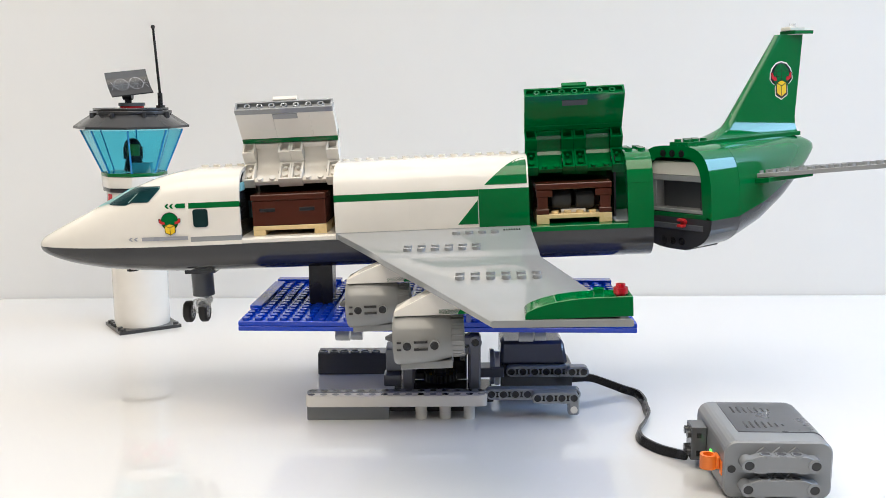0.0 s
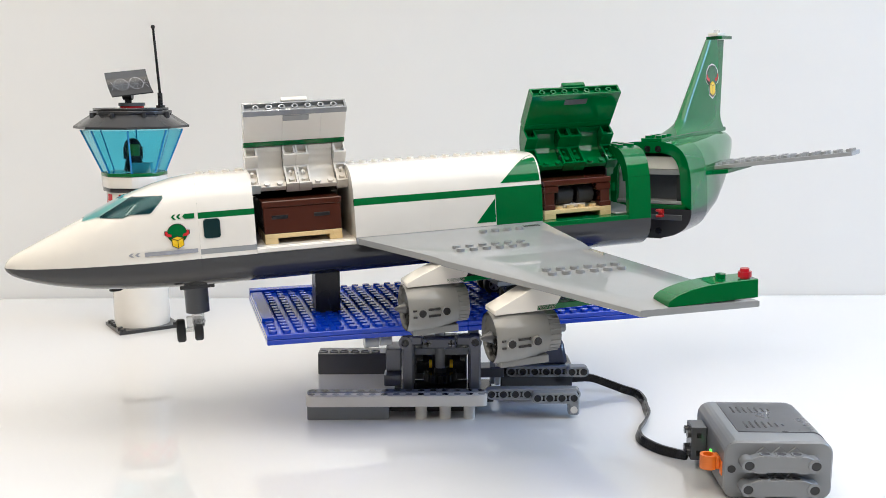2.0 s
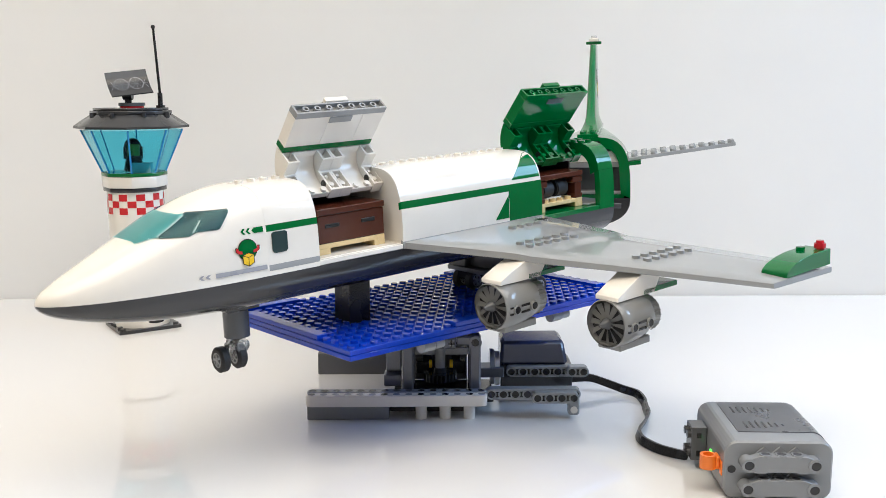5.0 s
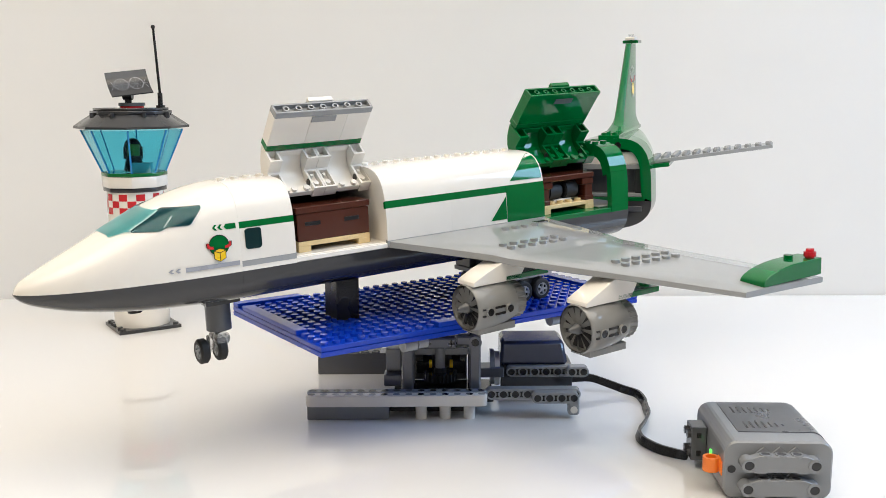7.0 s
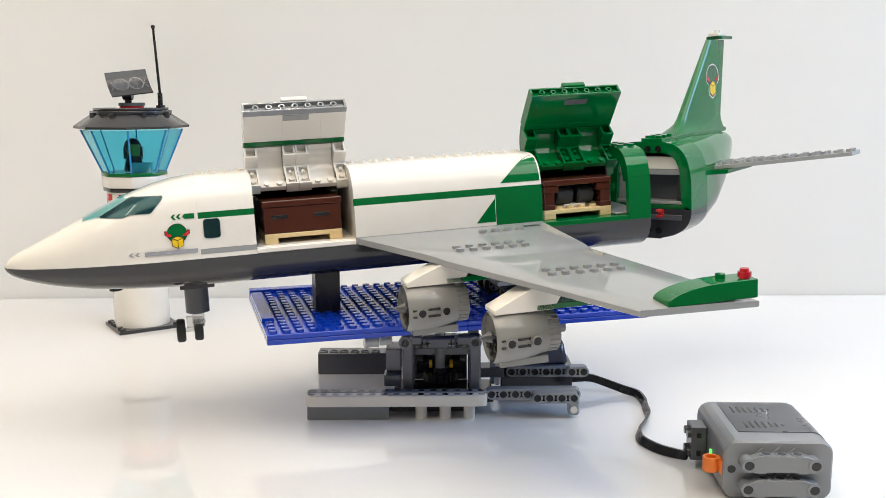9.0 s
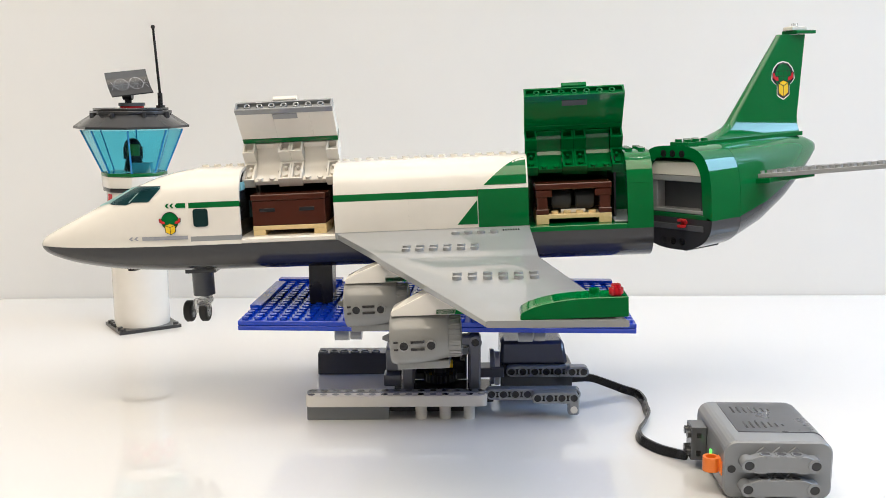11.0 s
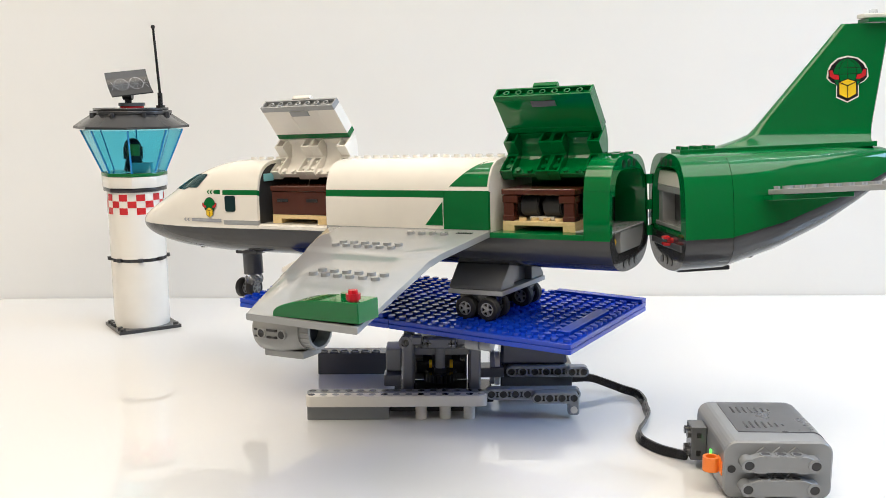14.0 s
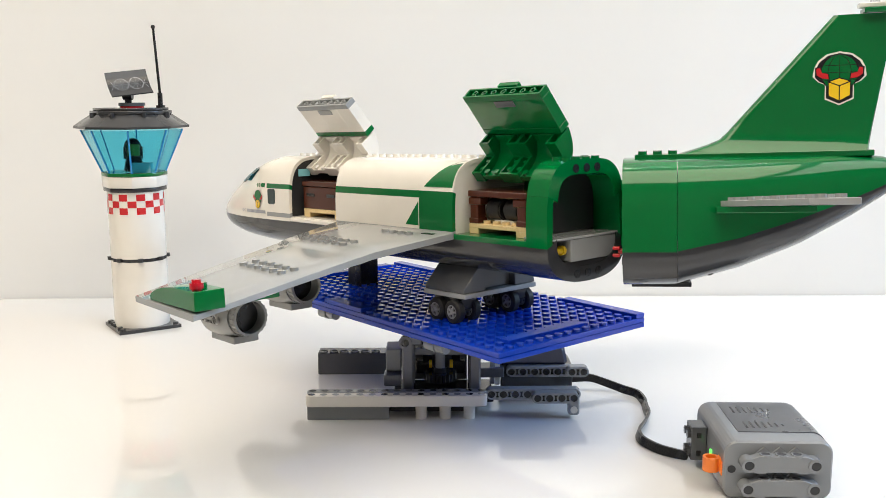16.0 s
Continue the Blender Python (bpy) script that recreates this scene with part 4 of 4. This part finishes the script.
part("neck_plate", prism(B(), octagon(25.4), "z", 126, 129.6, 0.3), DGREY, tower)
part("cab_base", prism(B(), octagon(26.4), "z", 129.8, 139.5, 0.4), WHITE, tower, "white eight-sided base")
part("cab_trim", prism(B(), octagon(26.6), "z", 139.7, 142.8, 0.3), GREEN, tower, "green trim plate")
o0, o1 = octagon(25.2), octagon(40.4)
for k in range(8):
    a, b, c, d = o0[k], o0[(k + 1) % 8], o1[(k + 1) % 8], o1[k]
    s = B()
    def blend(p, q, f):
        return (p[0] + (q[0] - p[0]) * f, p[1] + (q[1] - p[1]) * f)
    outer = [(*blend(a, b, 0.02), 143), (*blend(a, b, 0.98), 143), (*blend(d, c, 0.98), 180.5), (*blend(d, c, 0.02), 180.5)]
    inner = [(x * 0.965, y * 0.965, z) for x, y, z in outer]
    loft(s, [outer, inner])
    part("window_pane", s, CYAN, tower, "clear blue sloping window")
    s = B()
    e0, e1 = Vector((*a, 143)), Vector((*d, 180.5))
    q = (e1 - e0).to_track_quat("Z", "Y").to_matrix().to_4x4()
    bmesh.ops.create_cone(s, cap_ends=True, segments=8, radius1=0.8, radius2=0.8, depth=(e1 - e0).length, matrix=Matrix.Translation((e0 + e1) / 2) @ q)
    part("window_edge", s, EDGE, tower)
s = B()
lo, mid, hi = octagon(46), octagon(46), octagon(31.5)
loft(s, [[(x, y, 182) for x, y in lo], [(x, y, 184) for x, y in mid], [(x, y, 194.5) for x, y in hi]])
part("roof", s, DGREY, tower, "dark grey sloped roof")
part("roof_top", prism(B(), octagon(32.6), "z", 194.2, 197.2, 0.3), DGREY, tower)
part("roof_top", prism(B(), octagon(30), "z", 197.3, 199.6, 0.3), DGREY, tower)
for k in range(8):
    a = radians(YAW + 45 * k)
    part("stud", cyl(B(), (34 * math.cos(a), 34 * math.sin(a), 190.5), 2.4, 5, "z", 10), DGREY, tower)
s = B()
cyl(s, (26, 2, 199), 4, 2.6, "z", 16)
cyl(s, (26, 2, 201.5), 2.2, 11, "z", 12)
m = Matrix.Translation((26, 2, 212)) @ Matrix.Rotation(radians(-3.2), 4, "Y")
bmesh.ops.create_cone(s, cap_ends=True, segments=12, radius1=1.25, radius2=1.1, depth=58, matrix=m @ Matrix.Translation((0, 0, 29)))
bmesh.ops.create_icosphere(s, subdivisions=2, radius=2.0, matrix=m @ Matrix.Translation((0, 0, 58)))
part("antenna", s, BLACK, tower, "thin black whip antenna")
part("dish_base", cyl(B(), (1, 0, 199.4), 10.5, 1.8, "z", 20), RED, tower)
part("dish_base", cyl(B(), (1, 0, 201.2), 11.5, 2.8, "z", 20), MGREY, tower)
part("dish_mount", cyl(cyl(B(), (-2, 0, 204), 3, 4, "z", 14), (-6, 0, 210), 3.8, 8, "x", 14), BLACK, tower)
DISH = mm(1, -5, 220, -38, -6, 31)
s = B()
rows = []
for i in range(9):
    v = -13 + 26 * i / 8
    d = 2.8 * (v / 13) ** 2
    rows.append((d, v))
poly = [(-d, v) for d, v in rows] + [(-d + 1.6, v) for d, v in rows[::-1]]
prism(s, poly, "x", -18, 18, 0.2)
dish = part("radar_dish", s, DGREY, tower, "dark grey curved radar panel with white lines")
dish.matrix_basis = DISH
LINES = [(-16.5, 0, 16.5, 0)]
for c in (-6.5, 6.5):
    for a in (0, 45, 90, 135):
        dx, dz = 6.5 * math.cos(radians(a)), 6.3 * math.sin(radians(a))
        LINES.append((c - dx, -dz, c + dx, dz))
    for k in range(12):
        a, b = radians(30 * k), radians(30 * (k + 1))
        LINES.append((c + 6.5 * math.cos(a), 6.3 * math.sin(a), c + 6.5 * math.cos(b), 6.3 * math.sin(b)))
for x in (-13, 0, 13):
    LINES.append((x - 3, -5, x + 3, 5))
    LINES.append((x - 3, 5, x + 3, -5))
for x0, z0, x1, z1 in LINES:
    s = B()
    dx, dz = x1 - x0, z1 - z0
    ln = math.hypot(dx, dz)
    nx, nz = -dz / ln * 0.14, dx / ln * 0.14
    s.faces.new([s.verts.new((x, -0.25 - 2.8 * (z / 13) ** 2, z)) for x, z in ((x0 + nx, z0 + nz), (x1 + nx, z1 + nz), (x1 - nx, z1 - nz), (x0 - nx, z0 - nz))])
    part("white_line", s, STICKER, dish)

box_part("console", (4, 20, -19, -10, 143, 152), SCREEN, tower, "clear blue console")
# a small figure behind the windows
s = B()
prism(s, [(-8.5, 143), (8.5, 143), (7.4, 150), (5, 157), (-5, 157), (-7.4, 150)], "y", -4, 4, 1)
cyl(s, (0, -1, 157), 5.2, 9.4, "z", 20)
bmesh.ops.create_icosphere(s, subdivisions=3, radius=7.2, matrix=Matrix.Translation((0, 2.6, 165.2)))
for sd in (-1, 1):
    cyl(s, (sd * 6.2, 1.2, 154), 2.2, 11, "z", 12)
fig = new("toy_figure", finish("toy_figure", s, mat("dark_brown_plastic", (0.02, 0.018, 0.015), 0.4)))
fig.data.materials.append(mat("dark_green_plastic", (0.14, 0.3, 0.04), 0.3))
for f in fig.data.polygons:
    c = f.center * 1000
    if 157 < c.z < 167 and c.y < 0.5 and abs(c.x) < 5.3:
        f.material_index = 1
fig.matrix_world = mm(-273, 218, 0.6, 0, 0, 28)
tagged(fig, "small dark toy figure standing behind the tower windows", "toy figure")

# ---- battery box ----
battery = thing("battery_box", "grey battery box with an orange switch and dark lid", "battery box", mm(179.8, -134, 0, 0, 0, -2.5) @ Matrix.Diagonal((1, 1, 0.955, 1)))
prof = []
for cx, cz, a0 in ((21.5, 26.6, 0), (-21.5, 26.6, 90), (-22.5, 6, 180), (22.5, 6, 270)):
    r = 7 if cz > 10 else 6
    for k in range(7):
        a = radians(a0 + 15 * k)
        prof.append((cx + r * math.cos(a), cz + r * math.sin(a)))
part("shell", prism(B(), prof, "y", -31, 35, 1.0), BOXGREY, battery, "light grey rounded shell")
lid_line = [(-18, 33.0), (-18, 34.0), (21.5, 34.0)] + [(21.5 + 7.4 * math.sin(radians(15 * k)), 26.6 + 7.4 * math.cos(radians(15 * k))) for k in range(1, 6)]
lid_line += [(21.5 + 6.8 * math.sin(radians(15 * k)), 26.6 + 6.8 * math.cos(radians(15 * k))) for k in range(5, 0, -1)]
part("lid", prism(B(), lid_line, "y", -17, 31.5), LIDGREY, battery, "dark grey battery lid with vents")
for y0, x0 in ((-6, -12), (19, -13)):
    for k in range(7):
        short = (k > 3) * (k - 3) * 1.2
        box_part("vent_slot", (x0 + 3.4 * k, x0 + 1.2 + 3.4 * k, y0 - 5 + short, y0 + 5 - short, 33.8, 34.12), BLACK, battery, "", 0.1)
for z in (22.5, 8.6):
    s = B()
    prism(s, [(-17.2, z - 3.4), (-12.5, z - 4.9), (-8, z - 4.9), (-8, z - 4.2), (8, z - 4.2), (8, z - 4.9), (12.5, z - 4.9), (17.2, z - 3.4), (17.2, z + 3.4), (12, z + 5.2), (-12, z + 5.2), (-17.2, z + 3.4)], "y", -38, -32.5, 0.3)
    end = part("end_beam", s, BOXGREY, battery, "grey end beam with pin holes")
    for x in (-17.2, 17.2):
        part("end_pin", tube(B(), (x, -39, z), 3.9, 2.6, 7.5, "y", 20), BOXGREY, end)
        part("end_hole", cyl(B(), (x, -38.3, z), 2.65, 2, "y", 16), DGREY, end)
    for x in (-8.2, 0, 8.2):
        part("top_ring", tube(B(), (x, -35.2, z + 4.4), 3.2, 2.4, 1.4, "z", 18), BOXGREY, end)
        part("top_hole", cyl(B(), (x, -35.2, z + 4.5), 2.45, 0.9, "z", 16), MGREY, end)
        part("rib", prism(B(), [(x - 4, z + 5), (x + 4, z + 5), (x, z + 8.4)], "y", -32.6, -31.2), BOXGREY, end)
part("socket", cyl(B(), (-24.4, -31.4, 17.5), 2.2, 1.5, "y", 16), BLACK, battery)
part("switch_slot", box(B(), -28.9, -28, -28, -23.5, 12, 20, 0.3), ORANGE, battery)
sw = part("switch", tube(box(B(), -31, -28.6, -24.5, -17.5, 14, 22, 0.8), (-34.5, -21, 14), 4.4, 2.9, 8, "z", 24), ORANGE, battery, "orange looped switch knob")
part("switch_floor", cyl(B(), (-34.5, -21, 14.1), 3, 3.5, "z", 18), ORANGE, sw)
part("led", box(B(), -29.3, -28, -4, -1.8, 14.5, 17.5, 0.2), LED, battery, "lit green indicator")
plug = box_part("plug", (-37.5, -28.8, 7, 20, 6.5, 27), MGREY, battery, "dark grey cable plug")
for z in (11, 22):
    part("stud", cyl(B(), (-39.5, 10, z), 2.4, 2.2, "x", 14), DGREY, plug)
    part("stud", cyl(B(), (-39.5, 17, z), 2.4, 2.2, "x", 14), DGREY, plug)
    part("contact", box(B(), -34.5, -32, 6.7, 7.2, z - 1.6, z + 1.6, 0.1), BLACK, plug)

# ---- cable ----
PATH = [(84, 18, 10), (96, 20, 10.5), (108, 22, 10), (120, 20, 6.5), (131, 14.5, 3.6), (138.5, 7, 2.9), (140, -8, 2.9), (138.5, -22, 2.9), (136.5, -40, 2.9), (129.5, -57, 2.9), (124, -70, 2.9), (123.5, -84, 2.9), (130, -98, 2.9), (139, -108, 3.4), (143.5, -118, 6)]
dense = []
for i in range(len(PATH) - 1):
    p0, p1, p2, p3 = (Vector(PATH[max(0, min(len(PATH) - 1, i + k))]) for k in (-1, 0, 1, 2))
    for k in range(6):
        t = k / 6
        dense.append(0.5 * (2 * p1 + (p2 - p0) * t + (2 * p0 - 5 * p1 + 4 * p2 - p3) * t * t + (3 * p1 - p0 - 3 * p2 + p3) * t ** 3))
s = B()
rings = []
for i, p in enumerate(dense):
    d = (dense[min(i + 1, len(dense) - 1)] - dense[max(i - 1, 0)]).normalized()
    n = Vector((-d.y, d.x, 0)).normalized()
    up = (Vector((0, 0, 1)) + n * 0.35).normalized()
    rings.append([tuple(p + n * a * 0.8 + up * b * 2.7) for a, b in ((-1, -1), (1, -1), (1, 1), (-1, 1))])
loft(s, rings)
cable = new("power_cable", finish("power_cable", s, BLACK))
tagged(cable, "flat black ribbon cable lying on the table", "cable")


# ---- what moves ----
def motions():
    for ob, offset in ((plane, PLANE_OFFSET), (platform, mm(0, 0, 0)), (crate_front, CRATE_FRONT), (crate_rear, CRATE_REAR)):
        walk(ob, [(t, pose(0, 0, 0, 0, 0, a) @ offset) for t, a in TURN])

    # the switch is pushed over once
    a, b = mm(0, 0, 0), mm(1.2, -1.5, -0.8)
    walk(sw, [(0, a), (5.1, a), (5.5, b), (16, b)])


motions()
